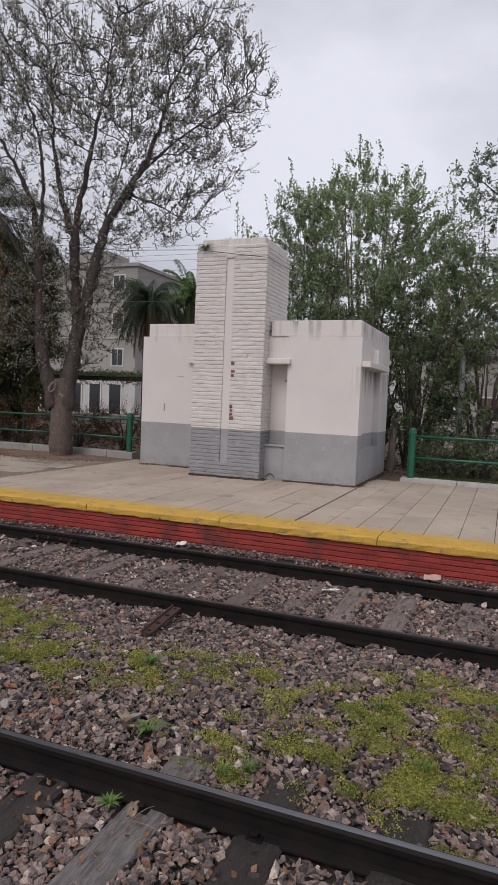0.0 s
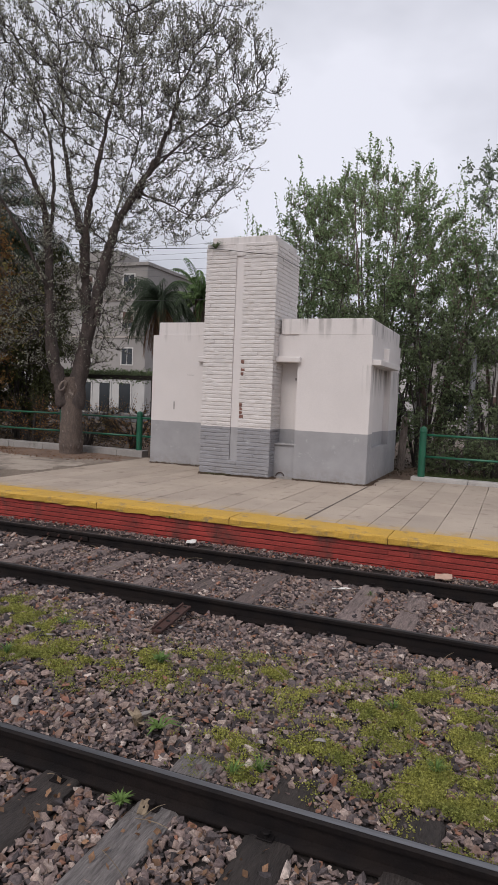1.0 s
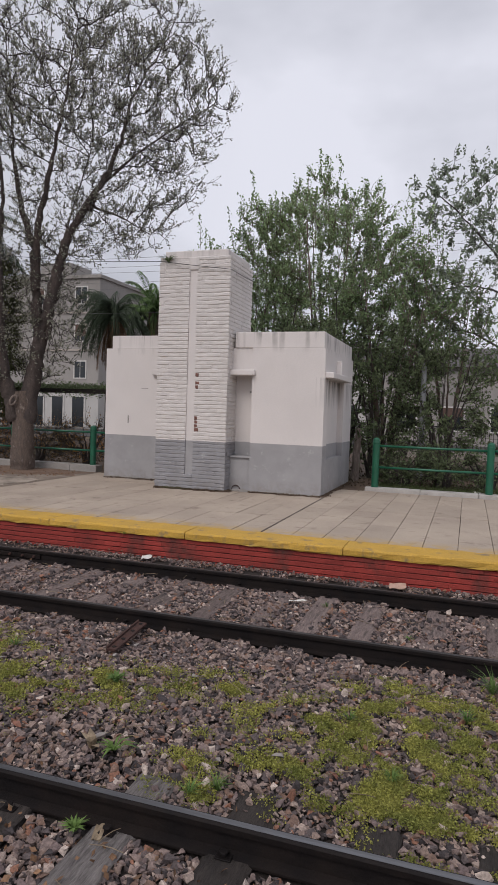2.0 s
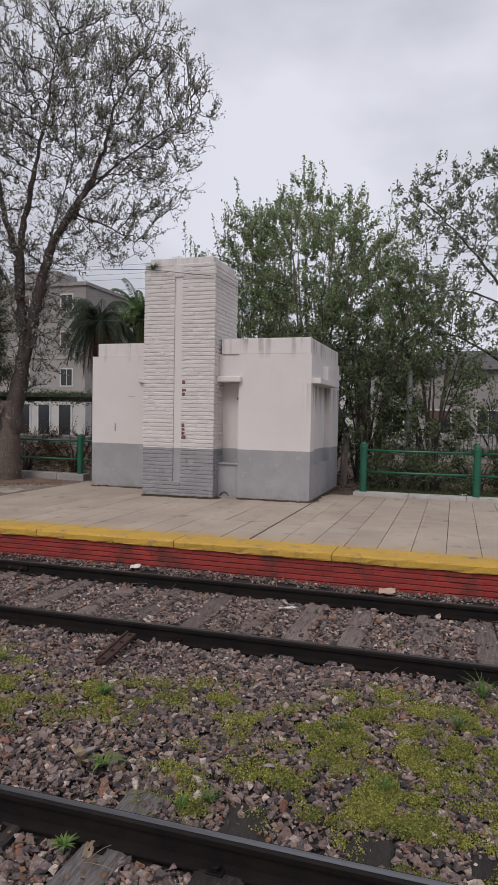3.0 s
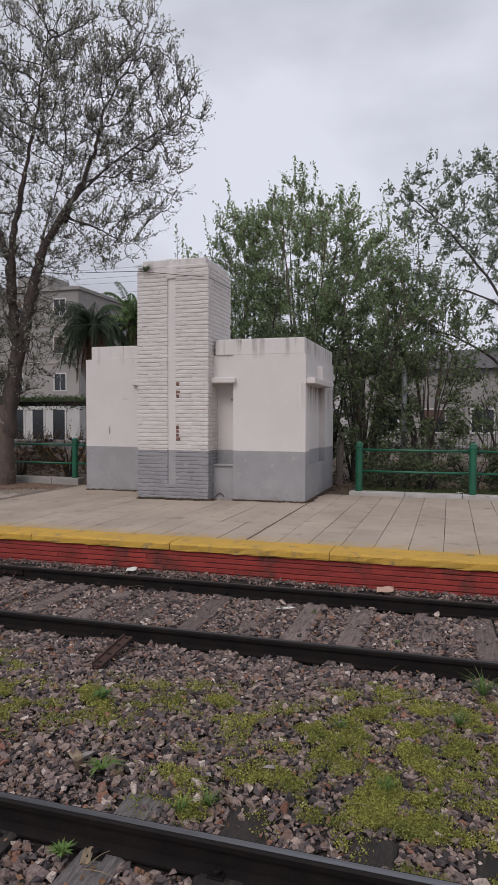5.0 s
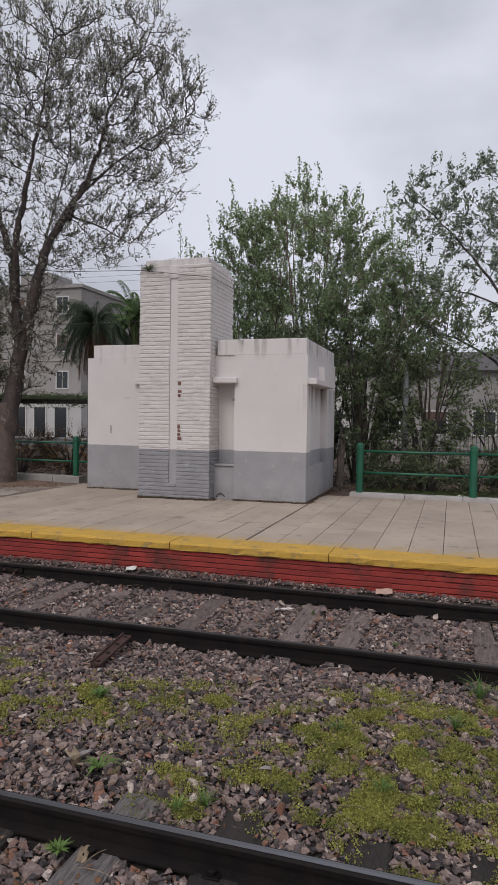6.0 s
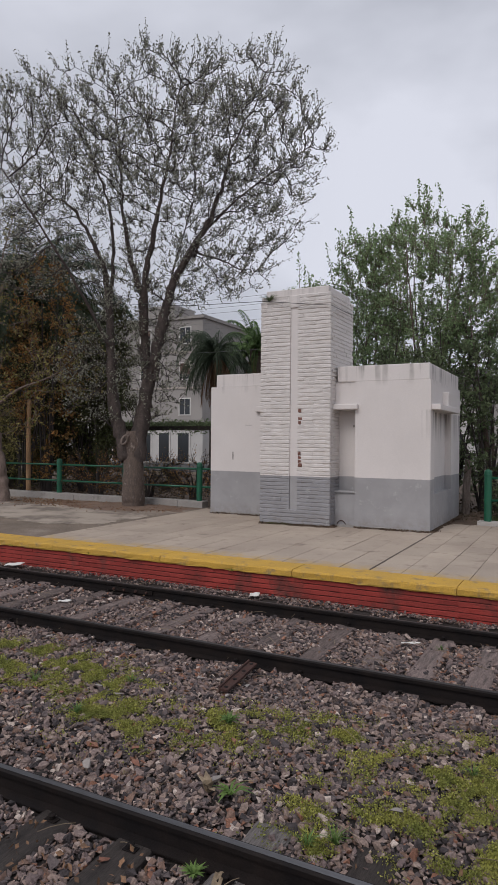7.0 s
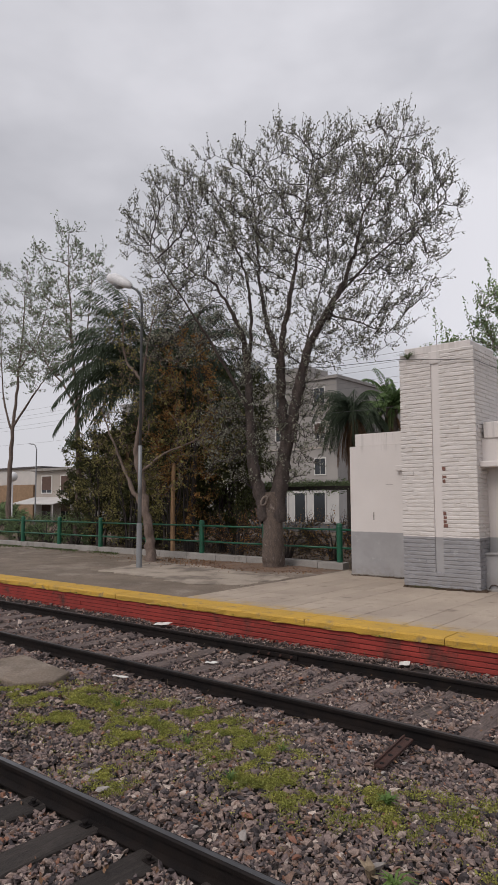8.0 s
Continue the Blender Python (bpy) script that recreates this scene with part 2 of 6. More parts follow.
M_BARKWARM = plain("reddish_brown_bark", (0.20, 0.150, 0.125), (0.12, 0.090, 0.076), scale=6, fine=30, bump=0.8, grain=0.35, stretch=(2.2, 2.2, 0.6))
M_LIME = plain("limewashed_bark", (0.27, 0.22, 0.19), (0.16, 0.128, 0.11), scale=6, fine=26, bump=0.9, grain=0.3, stretch=(2.5, 2.5, 0.7), depth=0.04)
M_PAPER = plain("white_litter", (0.74, 0.73, 0.70), (0.62, 0.60, 0.56), scale=20, fine=60, bump=0.2, grain=0.08, rough=0.7)
M_CARD = plain("pinkish_cardboard", (0.55, 0.38, 0.30), (0.47, 0.32, 0.25), scale=15, fine=60, bump=0.2, grain=0.08)
M_DRYLEAF = plain("dry_leaf", (0.24, 0.135, 0.075), (0.14, 0.085, 0.055), scale=30, fine=80, bump=0.2, spread=0.4, island=True)
M_LITTER = plain("rotting_leaf", (0.105, 0.075, 0.05), (0.07, 0.055, 0.04), scale=30, fine=80, bump=0.2, spread=0.4, island=True)
M_CABLE = plain("black_cable", (0.02, 0.02, 0.02), (0.03, 0.03, 0.03), bump=0, rough=0.6)
M_WIRE = plain("weathered_grey_wire", (0.20, 0.20, 0.21), (0.16, 0.16, 0.17), bump=0, rough=0.5)
M_GALV = plain("galvanised_pole", (0.27, 0.28, 0.29), (0.21, 0.215, 0.225), scale=3, fine=70, bump=0.1, rough=0.5, metal=0.3, grain=0.15, c3=(0.15, 0.13, 0.12), amount=0.15, scale3=3)
M_GALVDARK = plain("dark_galvanised_pole", (0.12, 0.125, 0.13), (0.085, 0.088, 0.09), scale=3, fine=70, bump=0.1, rough=0.55, metal=0.2, grain=0.15)
M_LAMP = plain("pale_lamp_housing", (0.72, 0.72, 0.73), (0.62, 0.62, 0.63), fine=60, bump=0.05, rough=0.45)


def leaf_mat(name, c1, c2, scale=0.9, spread=0.4, through_light=0.35):
    m, n, l, bsdf, blend, step, noise_at, geo, col = mat(name, c1, c2, scale=scale, fine=60, bump=0, grain=0.15, spread=spread, island=True, rough=0.65, spec=0.18)
    tr, mx = n.new("ShaderNodeBsdfTranslucent"), n.new("ShaderNodeMixShader")
    mx.inputs["Fac"].default_value = through_light
    l.new(bsdf.inputs["Base Color"].links[0].from_socket, tr.inputs["Color"])
    l.new(bsdf.outputs["BSDF"], mx.inputs[1])
    l.new(tr.outputs["BSDF"], mx.inputs[2])
    l.new(mx.outputs["Shader"], n["Material Output"].inputs["Surface"])
    return m


# the next two leaf colours are paled to carry the haze over the trees
M_LEAFYOUNG = leaf_mat("hazed_young_olive_leaf", (0.31, 0.31, 0.245), (0.22, 0.225, 0.18), through_light=0.5)
M_LEAFGREEN = leaf_mat("hazed_fresh_green_leaf", (0.35, 0.45, 0.235), (0.25, 0.335, 0.175), through_light=0.5)
M_LEAFMID = leaf_mat("olive_green_leaf", (0.225, 0.31, 0.15), (0.15, 0.215, 0.105), through_light=0.5)
M_LEAFOLIVE = leaf_mat("yellowish_olive_leaf", (0.30, 0.27, 0.10), (0.20, 0.185, 0.075), through_light=0.5)
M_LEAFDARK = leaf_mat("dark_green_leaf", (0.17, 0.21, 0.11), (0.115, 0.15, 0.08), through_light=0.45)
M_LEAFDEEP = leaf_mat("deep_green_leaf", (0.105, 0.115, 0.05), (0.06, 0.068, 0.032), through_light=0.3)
M_LEAFGREY = leaf_mat("grey_green_leaf", (0.30, 0.35, 0.26), (0.22, 0.265, 0.19), through_light=0.5)
M_LEAFORANGE = leaf_mat("rusty_leaf", (0.34, 0.165, 0.055), (0.19, 0.145, 0.06), scale=0.7)
M_PALM = leaf_mat("palm_frond", (0.100, 0.130, 0.085), (0.06, 0.082, 0.055), spread=0.3)
M_PALMFRESH = leaf_mat("fresh_palm_frond", (0.20, 0.30, 0.12), (0.13, 0.20, 0.085), spread=0.3)
M_PALMDEAD = leaf_mat("dead_palm_frond", (0.26, 0.16, 0.095), (0.15, 0.09, 0.058), spread=0.3)
M_MOSS = leaf_mat("yellow_green_weed", (0.38, 0.37, 0.10), (0.20, 0.22, 0.06), scale=5, spread=0.5)
M_WEED = leaf_mat("green_weed", (0.16, 0.25, 0.07), (0.10, 0.17, 0.055), scale=3, spread=0.3)
M_GRASS = leaf_mat("dull_lawn_grass", (0.115, 0.15, 0.06), (0.075, 0.095, 0.045), scale=3, spread=0.4)
M_STRAW = plain("dry_straw", (0.27, 0.21, 0.14), (0.17, 0.13, 0.09), scale=10, fine=60, bump=0, spread=0.3, island=True)


# ---- mesh helpers ----
class Geo:
    """Vertices and faces gathered for one mesh."""

    def __init__(self):
        self.v, self.f = [], []

    def add(self, v, f):
        k = len(self.v)
        self.v += [tuple(p) for p in v]
        self.f += [tuple(i + k for i in q) for q in f]
        return self

    def box(self, x0, x1, y0, y1, z0, z1):
        return self.add([(x, y, z) for x in (x0, x1) for y in (y0, y1) for z in (z0, z1)],
                        [(0, 1, 3, 2), (4, 6, 7, 5), (0, 4, 5, 1), (2, 3, 7, 6), (0, 2, 6, 4), (1, 5, 7, 3)])

    def prism(self, outline, axis_from, axis_to, axis=0):
        """An outline (pairs) drawn out along an axis."""
        n = len(outline)
        def put(a, p):
            return (a, *p) if axis == 0 else ((p[0], a, p[1]) if axis == 1 else (*p, a))
        v = [put(axis_from, p) for p in outline] + [put(axis_to, p) for p in outline]
        f = [tuple(range(n))[::-1], tuple(range(n, 2 * n))] + [(i, (i + 1) % n, n + (i + 1) % n, n + i) for i in range(n)]
        return self.add(v, f)

    def tube(self, pts, radii, sides=8, cap=True):
        pts = [Vector(p) for p in pts]
        k = len(self.v)
        for i, p in enumerate(pts):
            d = (pts[min(i + 1, len(pts) - 1)] - pts[max(i - 1, 0)]).normalized()
            a = d.orthogonal().normalized() if i == 0 else (a - d * a.dot(d)).normalized()
            b = d.cross(a)
            for s in range(sides):
                t = 2 * math.pi * s / sides
                self.v.append(tuple(p + (a * math.cos(t) + b * math.sin(t)) * radii[i]))
        for i in range(len(pts) - 1):
            for s in range(sides):
                q, r = k + i * sides + s, k + i * sides + (s + 1) % sides
                self.f.append((q, r, r + sides, q + sides))
        if cap:
            self.f.append(tuple(range(k, k + sides))[::-1])
            e = k + (len(pts) - 1) * sides
            self.f.append(tuple(range(e, e + sides)))
        return self

    def mesh(self, name, bevel=0.0, segments=2, smooth=False):
        me = bpy.data.meshes.new(name)
        me.from_pydata(self.v, [], self.f)
        if bevel:
            bm = bmesh.new()
            bm.from_mesh(me)
            bmesh.ops.recalc_face_normals(bm, faces=bm.faces)
            sharp = [e for e in bm.edges if e.is_manifold and e.calc_face_angle(0) > 0.6]
            bmesh.ops.bevel(bm, geom=sharp, offset=bevel, segments=segments, profile=0.5, affect="EDGES", clamp_overlap=True)
            bm.to_mesh(me)
            bm.free()
        if smooth:
            me.polygons.foreach_set("use_smooth", [True] * len(me.polygons))
        me.update()
        return me


def part(name, geo, material, parent=None, label="", bevel=0.0, segments=2, smooth=False):
    me = geo if isinstance(geo, bpy.types.Mesh) else geo.mesh(name, bevel, segments, smooth)
    if not me.materials:
        me.materials.append(material)
    ob = new(name, me)
    if parent is not None:
        ob.parent = parent
    return tagged(ob, label)


def thing(name, label, category, group="", kind="", at=(0, 0, 0)):
    ob = new(name)
    ob.location = at
    return tagged(ob, label, category, group, kind)


def big_mesh(name, verts, faces, material, smooth=False):
    """A large mesh straight from arrays of equal-sided faces."""
    verts, faces = np.asarray(verts, dtype=np.float32), np.asarray(faces, dtype=np.int32)
    me = bpy.data.meshes.new(name)
    me.vertices.add(len(verts))
    me.vertices.foreach_set("co", verts.ravel())
    k = faces.shape[1]
    me.loops.add(faces.size)
    me.loops.foreach_set("vertex_index", faces.ravel())
    me.polygons.add(len(faces))
    me.polygons.foreach_set("loop_start", np.arange(len(faces), dtype=np.int32) * k)
    me.polygons.foreach_set("use_smooth", np.full(len(faces), smooth))
    me.update(calc_edges=True)
    me.materials.append(material)
    return me


def turns(n, rng):
    """n random rotation matrices."""
    q = rng.normal(size=(n, 4))
    q /= np.linalg.norm(q, axis=1)[:, None]
    w, x, y, z = q.T
    return np.stack([np.stack([1 - 2 * (y * y + z * z), 2 * (x * y - z * w), 2 * (x * z + y * w)], 1),
                     np.stack([2 * (x * y + z * w), 1 - 2 * (x * x + z * z), 2 * (y * z - x * w)], 1),
                     np.stack([2 * (x * z - y * w), 2 * (y * z + x * w), 1 - 2 * (x * x + y * y)], 1)], 1)


# ---- levels of the place: 0 is the top of the rails ----
PLAT, EDGE = 0.327, 7.885
RAIL_NEAR, RAIL_FRONT, RAIL_BACK = 2.86, 5.59, 7.335
FENCE_Y = 14.12


def bed_height(x, y):
    """Height of the ballast surface (arrays)."""
    h = -0.168 + 0.012 * np.sin(1.3 * x + 0.7 * y) * np.sin(0.9 * y - 0.5 * x)
    h = h + 0.10 * np.clip((y - 7.36) / 0.4, 0, 1)
    h = h + 0.035 * np.clip(1.6 - np.abs(y - 4.2) / 0.7, 0, 1)
    return h


# ---- ground ----
def sheet(x0, x1, y0, y1, nx, ny, height):
    gx, gy = np.meshgrid(np.linspace(x0, x1, nx), np.linspace(y0, y1, ny), indexing="ij")
    v = np.stack([gx, gy, height(gx, gy)], -1).reshape(-1, 3)
    i, j = np.meshgrid(np.arange(nx - 1), np.arange(ny - 1), indexing="ij")
    a = (i * ny + j).ravel()
    return v, np.stack([a, a + ny, a + ny + 1, a + 1], 1)


g = Geo()
g.add([(-1500, -1500, -0.32), (1500, -1500, -0.32), (1500, 1500, -0.32), (-1500, 1500, -0.32)], [(0, 1, 2, 3)])
tagged(part("ground", g, M_DIRT), "wide flat soil that reaches the horizon", "ground", kind="structure")
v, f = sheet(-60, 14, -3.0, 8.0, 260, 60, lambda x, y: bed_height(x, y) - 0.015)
tagged(part("track_bed", big_mesh("track_bed", v, f, M_BED), M_BED), "bed under the railway ballast, coloured dark as the shade between stones", "track bed", kind="structure")
g = Geo().box(-120, 60, FENCE_Y + 0.1, 300, -0.3, 0.30)
tagged(part("garden_ground", g, M_DIRT), "bare garden soil with leaf litter behind the railing", "ground", kind="structure")

# ---- platform ----
g = Geo().box(-60, 16, EDGE + 0.10, FENCE_Y + 0.1, -0.3, PLAT - 0.045)
platform = tagged(part("platform", g, M_JOINT), "low railway platform with cement slabs and a yellow edge", "platform", kind="structure")
TILE_X0, EDGE_IN = -8.434, 8.33
# worn asphalt stretch beyond the slabs
v, f = sheet(-60, TILE_X0 - 0.01, EDGE_IN, FENCE_Y + 0.1, 200, 40,
             lambda x, y: PLAT - 0.004 + 0.006 * np.sin(x * 0.9 + y) * np.sin(y * 1.3))
part("asphalt", big_mesh("asphalt", v, f, M_ASPH, True), M_ASPH, platform, "worn grey asphalt with a pale patched area")
# worn cement patch between the slabs and the lamp
rp = np.random.default_rng(12)
ring = [(-13.3, 10.2), (-13.7, 12.4), (-12.3, 12.75), (-10.9, 12.3), (-9.4, 12.15), (-8.6, 11.9), (-8.6, 10.1), (-9.7, 9.75), (-11.4, 10.05)]
edge_line = []
for (xa, ya), (xb, yb) in zip(ring, ring[1:] + ring[:1]):
    for k in range(9):
        edge_line.append((xa + (xb - xa) * k / 9 + rp.normal(0, 0.07), ya + (yb - ya) * k / 9 + rp.normal(0, 0.07)))
part("cement_patch", Geo().prism(edge_line, PLAT - 0.02, PLAT + 0.007, axis=2), M_PATCH, platform, "pale cracked cement patch")
# backing of the brick face
part("brick_backing", Geo().box(-60, 16, EDGE + 0.028, EDGE + 0.10, -0.3, 0.225), M_REDJ, platform)

# ---- rails ----
def rail_outline(y):
    h = [(-0.068, -0.150), (0.068, -0.150), (0.068, -0.138), (0.012, -0.122), (0.009, -0.045), (0.034, -0.036),
         (0.036, -0.008), (0.027, 0.0), (-0.027, 0.0), (-0.036, -0.008), (-0.034, -0.036), (-0.009, -0.045), (-0.012, -0.122), (-0.068, -0.138)]
    return [(y + a, b) for a, b in h]


def rail(y, top_mat, label):
    ob = thing("rail", label, "rail", "railway rails")
    part("rail_body", Geo().prism(rail_outline(y), -60, 14), M_RAIL, ob)
    part("rail_head", Geo().box(-60, 14, y - 0.017, y + 0.021, -0.002, 0.0012), top_mat, ob, "worn running surface")
    return ob


near_rail = rail(RAIL_NEAR, M_RAILTOP, "dark steel rail with a polished shiny running top")
front_rail = rail(RAIL_FRONT, M_RAILDULL, "dark rusted steel rail of the track beside the platform")
back_rail = rail(RAIL_BACK, M_RAILDULL, "dark rusted steel rail running below the platform edge")
joint = part("joint_bar", Geo().box(-6.02, -5.28, RAIL_BACK - 0.036, RAIL_BACK - 0.0125, -0.108, -0.05), M_RAIL, back_rail, "bolted rail joint bar", bevel=0.004)
for jx in (-5.93, -5.75, -5.55, -5.37):
    part("bolt", Geo().tube([(jx, RAIL_BACK - 0.034, -0.078), (jx, RAIL_BACK - 0.062, -0.078)], [0.018, 0.016], 6), M_RUST, joint)

# ---- sleepers ----
rng = np.random.default_rng(4)


def sleeper_mesh(length, width, seed):
    r = np.random.default_rng(seed)
    n = 10
    v, f = [], []
    for i in range(n + 1):
        y = -length / 2 + length * i / n
        for sx, sz in ((-1, -1), (-1, 0.75), (-0.86, 1), (0.86, 1), (1, 0.75), (1, -1)):
            v.append((sx * width / 2 + r.normal(0, 0.004), y + (r.normal(0, 0.012) if i in (0, n) else 0), 0.06 * sz + r.normal(0, 0.0035)))
    for i in range(n):
        for s in range(6):
            a, b = i * 6 + s, i * 6 + (s + 1) % 6
            f.append((a, b, b + 6, a + 6))
    f += [tuple(range(6))[::-1], tuple(range(n * 6, n * 6 + 6))]
    return Geo().add(v, f).mesh("sleeper")


def spike_mesh():
    g = Geo().box(-0.04, 0.04, -0.025, 0.025, 0, 0.008)
    g.tube([(0, 0, 0.01), (0, 0, 0.030)], [0.016, 0.016], 8)
    g.tube([(0, 0, 0.028), (0, 0, 0.036)], [0.024, 0.020], 8)
    return g.mesh("bolt", 0.002, 1)


SPIKE = spike_mesh()


def sleeper_run(xs, y_mid, length, rails, mats, group, first_pale=False):
    variants = [sleeper_mesh(length, 0.24, 10 + i) for i in range(5)]
    for i, x in enumerate(xs):
        me = variants[i % 5]
        m = mats[int(rng.integers(len(mats)))] if not (first_pale and i == 4) else M_SLEEPGREY
        ob = thing("sleeper", "weathered grey wooden sleeper half sunk in ballast" if m is not M_SLEEPDARK else "dark tarred wooden sleeper half sunk in ballast",
                   "sleeper", group, at=(x, y_mid + rng.normal(0, 0.03), -0.193 + rng.normal(0, 0.004)))
        ob.rotation_euler = (0, rng.normal(0, 0.01), rng.normal(0, 0.02))
        t = me.copy()
        t.materials.clear()
        part("timber", t, m, ob)
        if -9 < x < 3:
            for r in rails:
                for s in (-1, 1):
                    b = part("bolt", SPIKE, M_RAIL, ob)
                    b.location = (s * 0.0 + rng.normal(0, 0.03), r + s * 0.095 - y_mid, 0.0605)


far_x = [0.95, 0.37, -0.21, -0.86, -1.385, -1.88]
while far_x[-1] > -45:
    far_x.append(far_x[-1] - 0.60 - rng.normal(0, 0.025))
sleeper_run(far_x, 6.46, 2.62, (RAIL_FRONT, RAIL_BACK), [M_SLEEPER], "sleepers of the platform track")
near_x = [0.92, 0.30, -0.31, -0.95, -1.56]
while near_x[-1] > -30:
    near_x.append(near_x[-1] - 0.6 - rng.normal(0, 0.02))
sleeper_run(near_x, 2.0, 2.62, (RAIL_NEAR,), [M_SLEEPDARK], "sleepers of the near track", True)

# ---- monument ----
monument = thing("monument", "whitewashed station monument with brick tower and grey painted dado", "monument")
TX0, TX1, TY0, TY1, TZ = -6.02, -4.50, 12.07, 13.45, 5.08
SLOT0, SLOT1, SLOT_Z0, SLOT_Z1 = -5.365, -5.19, 0.65, 4.70


def niche_block(lo, hi, face, n_lo, n_hi, depth):
    """A closed block with a niche sunk into one face ("x" for the face at high x, "y" for the one at low y); n_lo, n_hi: the niche's (across, z)."""
    def put(a, d, z):
        return (hi[0] - d, a, z) if face == "x" else (a, lo[1] + d, z)
    a0, a1 = (lo[1], hi[1]) if face == "x" else (lo[0], hi[0])
    full = hi[0] - lo[0] if face == "x" else hi[1] - lo[1]
    rect = lambda p, q, d: [put(p[0], d, p[1]), put(q[0], d, p[1]), put(q[0], d, q[1]), put(p[0], d, q[1])]
    v = rect((a0, lo[2]), (a1, hi[2]), 0) + rect((a0, lo[2]), (a1, hi[2]), full) + rect(n_lo, n_hi, 0) + rect(n_lo, n_hi, depth)
    f = [(4, 5, 6, 7), (12, 13, 14, 15)]
    for i in range(4):
        j = (i + 1) % 4
        f += [(i, j, j + 4, i + 4), (i, j, j + 8, i + 8), (i + 8, j + 8, j + 12, i + 12)]
    g = Geo().add(v, f)
    me = g.mesh("block")
    bm = bmesh.new()
    bm.from_mesh(me)
    bmesh.ops.recalc_face_normals(bm, faces=bm.faces)
    bm.to_mesh(me)
    bm.free()
    return me


tower = part("tower", niche_block((TX0 + 0.02, TY0 + 0.017, PLAT - 0.05), (TX1 - 0.018, TY1 - 0.02, TZ - 0.16), "y", (SLOT0, SLOT_Z0 - 0.02), (SLOT1, SLOT_Z1), 0.042),
             M_MORTARW, monument, "tall square tower faced with whitewashed rough bricks")
part("coping", Geo().box(TX0 + 0.10, TX1 - 0.06, TY0 + 0.035, TY1 - 0.04, TZ - 0.158, TZ), M_PLASTER, tower, "plain plastered top", bevel=0.018)
part("centre_strip", Geo().box(SLOT0 + 0.002, SLOT1 - 0.002, TY0 + 0.030, TY0 + 0.058, SLOT_Z0 - 0.018, SLOT_Z1 - 0.002), M_PLASTER, tower, "recessed smooth plaster strip", bevel=0.004)
part("strip_head", Geo().box(SLOT0 - 0.03, SLOT1 + 0.03, TY0 + 0.004, TY0 + 0.045, SLOT_Z1 - 0.003, TZ - 0.14), M_PLASTER, tower, bevel=0.008)
part("corner_pad", Geo().box(TX0 + 0.01, TX0 + 0.13, TY0 + 0.004, TY0 + 0.3, 4.73, 4.86), M_PLASTER, tower, bevel=0.012)

# right wing: a deep block with a niche beside the tower and one in its flank
RX0, RX1, RY0, RY1, RZ = -4.08, -2.62, 12.34, 15.4, 3.19


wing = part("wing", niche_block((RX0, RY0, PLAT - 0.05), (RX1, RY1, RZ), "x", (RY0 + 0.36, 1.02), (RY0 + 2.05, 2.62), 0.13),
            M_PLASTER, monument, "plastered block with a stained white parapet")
part("parapet", Geo().box(RX0 - 0.38, RX1 - 0.03, RY0 + 0.02, RY1 - 0.02, RZ, 3.50), M_PLASTER, wing, "rain-streaked parapet", bevel=0.015)
part("hood", Geo().box(RX1 - 0.02, RX1 + 0.17, RY0 + 0.04, RY0 + 2.1, 2.62, 2.73).box(RX1 - 0.02, RX1 + 0.115, RY0 + 1.1, RY0 + 2.0, 2.733, 3.02),
     M_PLASTER, wing, "projecting ledge over the side niche", bevel=0.012)
part("bay_wall", niche_block((TX1 - 0.04, RY0 + 0.05, PLAT - 0.05), (RX0 - 0.002, RY1 - 0.1, RZ), "y", (TX1 - 0.03, 1.02), (RX0 - 0.004, 2.64), 0.25), M_PLASTER, wing)
part("bay_ledge", Geo().box(TX1 - 0.02, RX0 + 0.07, RY0 - 0.10, RY0 + 0.046, 2.64, 2.75), M_PLASTER, wing, "small chipped ledge over the niche", bevel=0.018)

part("bay_sill", Geo().box(TX1 - 0.01, RX0 + 0.012, RY0 + 0.012, RY0 + 0.26, 1.0, 1.035), M_PLASTER, wing, bevel=0.008)

# left wing
LX0, LX1, LY0, LY1 = -7.85, -6.0, 13.17, 15.4
wing2 = part("wing", niche_block((LX0, LY0, PLAT - 0.05), (-6.0, LY1, 3.25), "y", (-6.5, 1.02), (-6.01, 2.66), 0.02),
             M_PLASTER, monument, "plastered side block set back from the tower")
part("parapet", Geo().box(LX0 + 0.12, -6.0, LY0 + 0.035, LY1 - 0.03, 3.25, 3.54), M_PLASTER, wing2, "rain-streaked parapet", bevel=0.015)
part("bay_ledge", Geo().box(-6.66, -6.0, LY0 - 0.09, LY0 + 0.027, 2.66, 2.78), M_PLASTER, wing2, bevel=0.014)
part("hood", Geo().box(LX0 - 0.09, LX0 + 0.01, LY0 + 0.3, LY0 + 1.7, 2.62, 2.74), M_PLASTER, wing2, bevel=0.01)
# rough footing
for x0, x1, y in ((LX0 - 0.01, -6.05, LY0 - 0.012), (RX0 - 0.4, RX1, RY0 - 0.008)):
    n = 14
    xs = [x0 + (x1 - x0) * i / n for i in range(n + 1)]
    edge = [(x, y - 0.012 * random.random()) for x in xs] + [(x1, y + 0.05), (x0, y + 0.05)]
    tops = [PLAT + 0.012 + 0.04 * random.random() for _ in edge]
    k = len(edge)
    part("footing", Geo().add([(*p, PLAT - 0.02) for p in edge] + [(*p, z) for p, z in zip(edge, tops)],
                              [tuple(range(k)), tuple(range(k, 2 * k))] + [(i, (i + 1) % k, k + (i + 1) % k, k + i) for i in range(k)]),
         M_CONC, monument, "rough crumbling mortar foot")
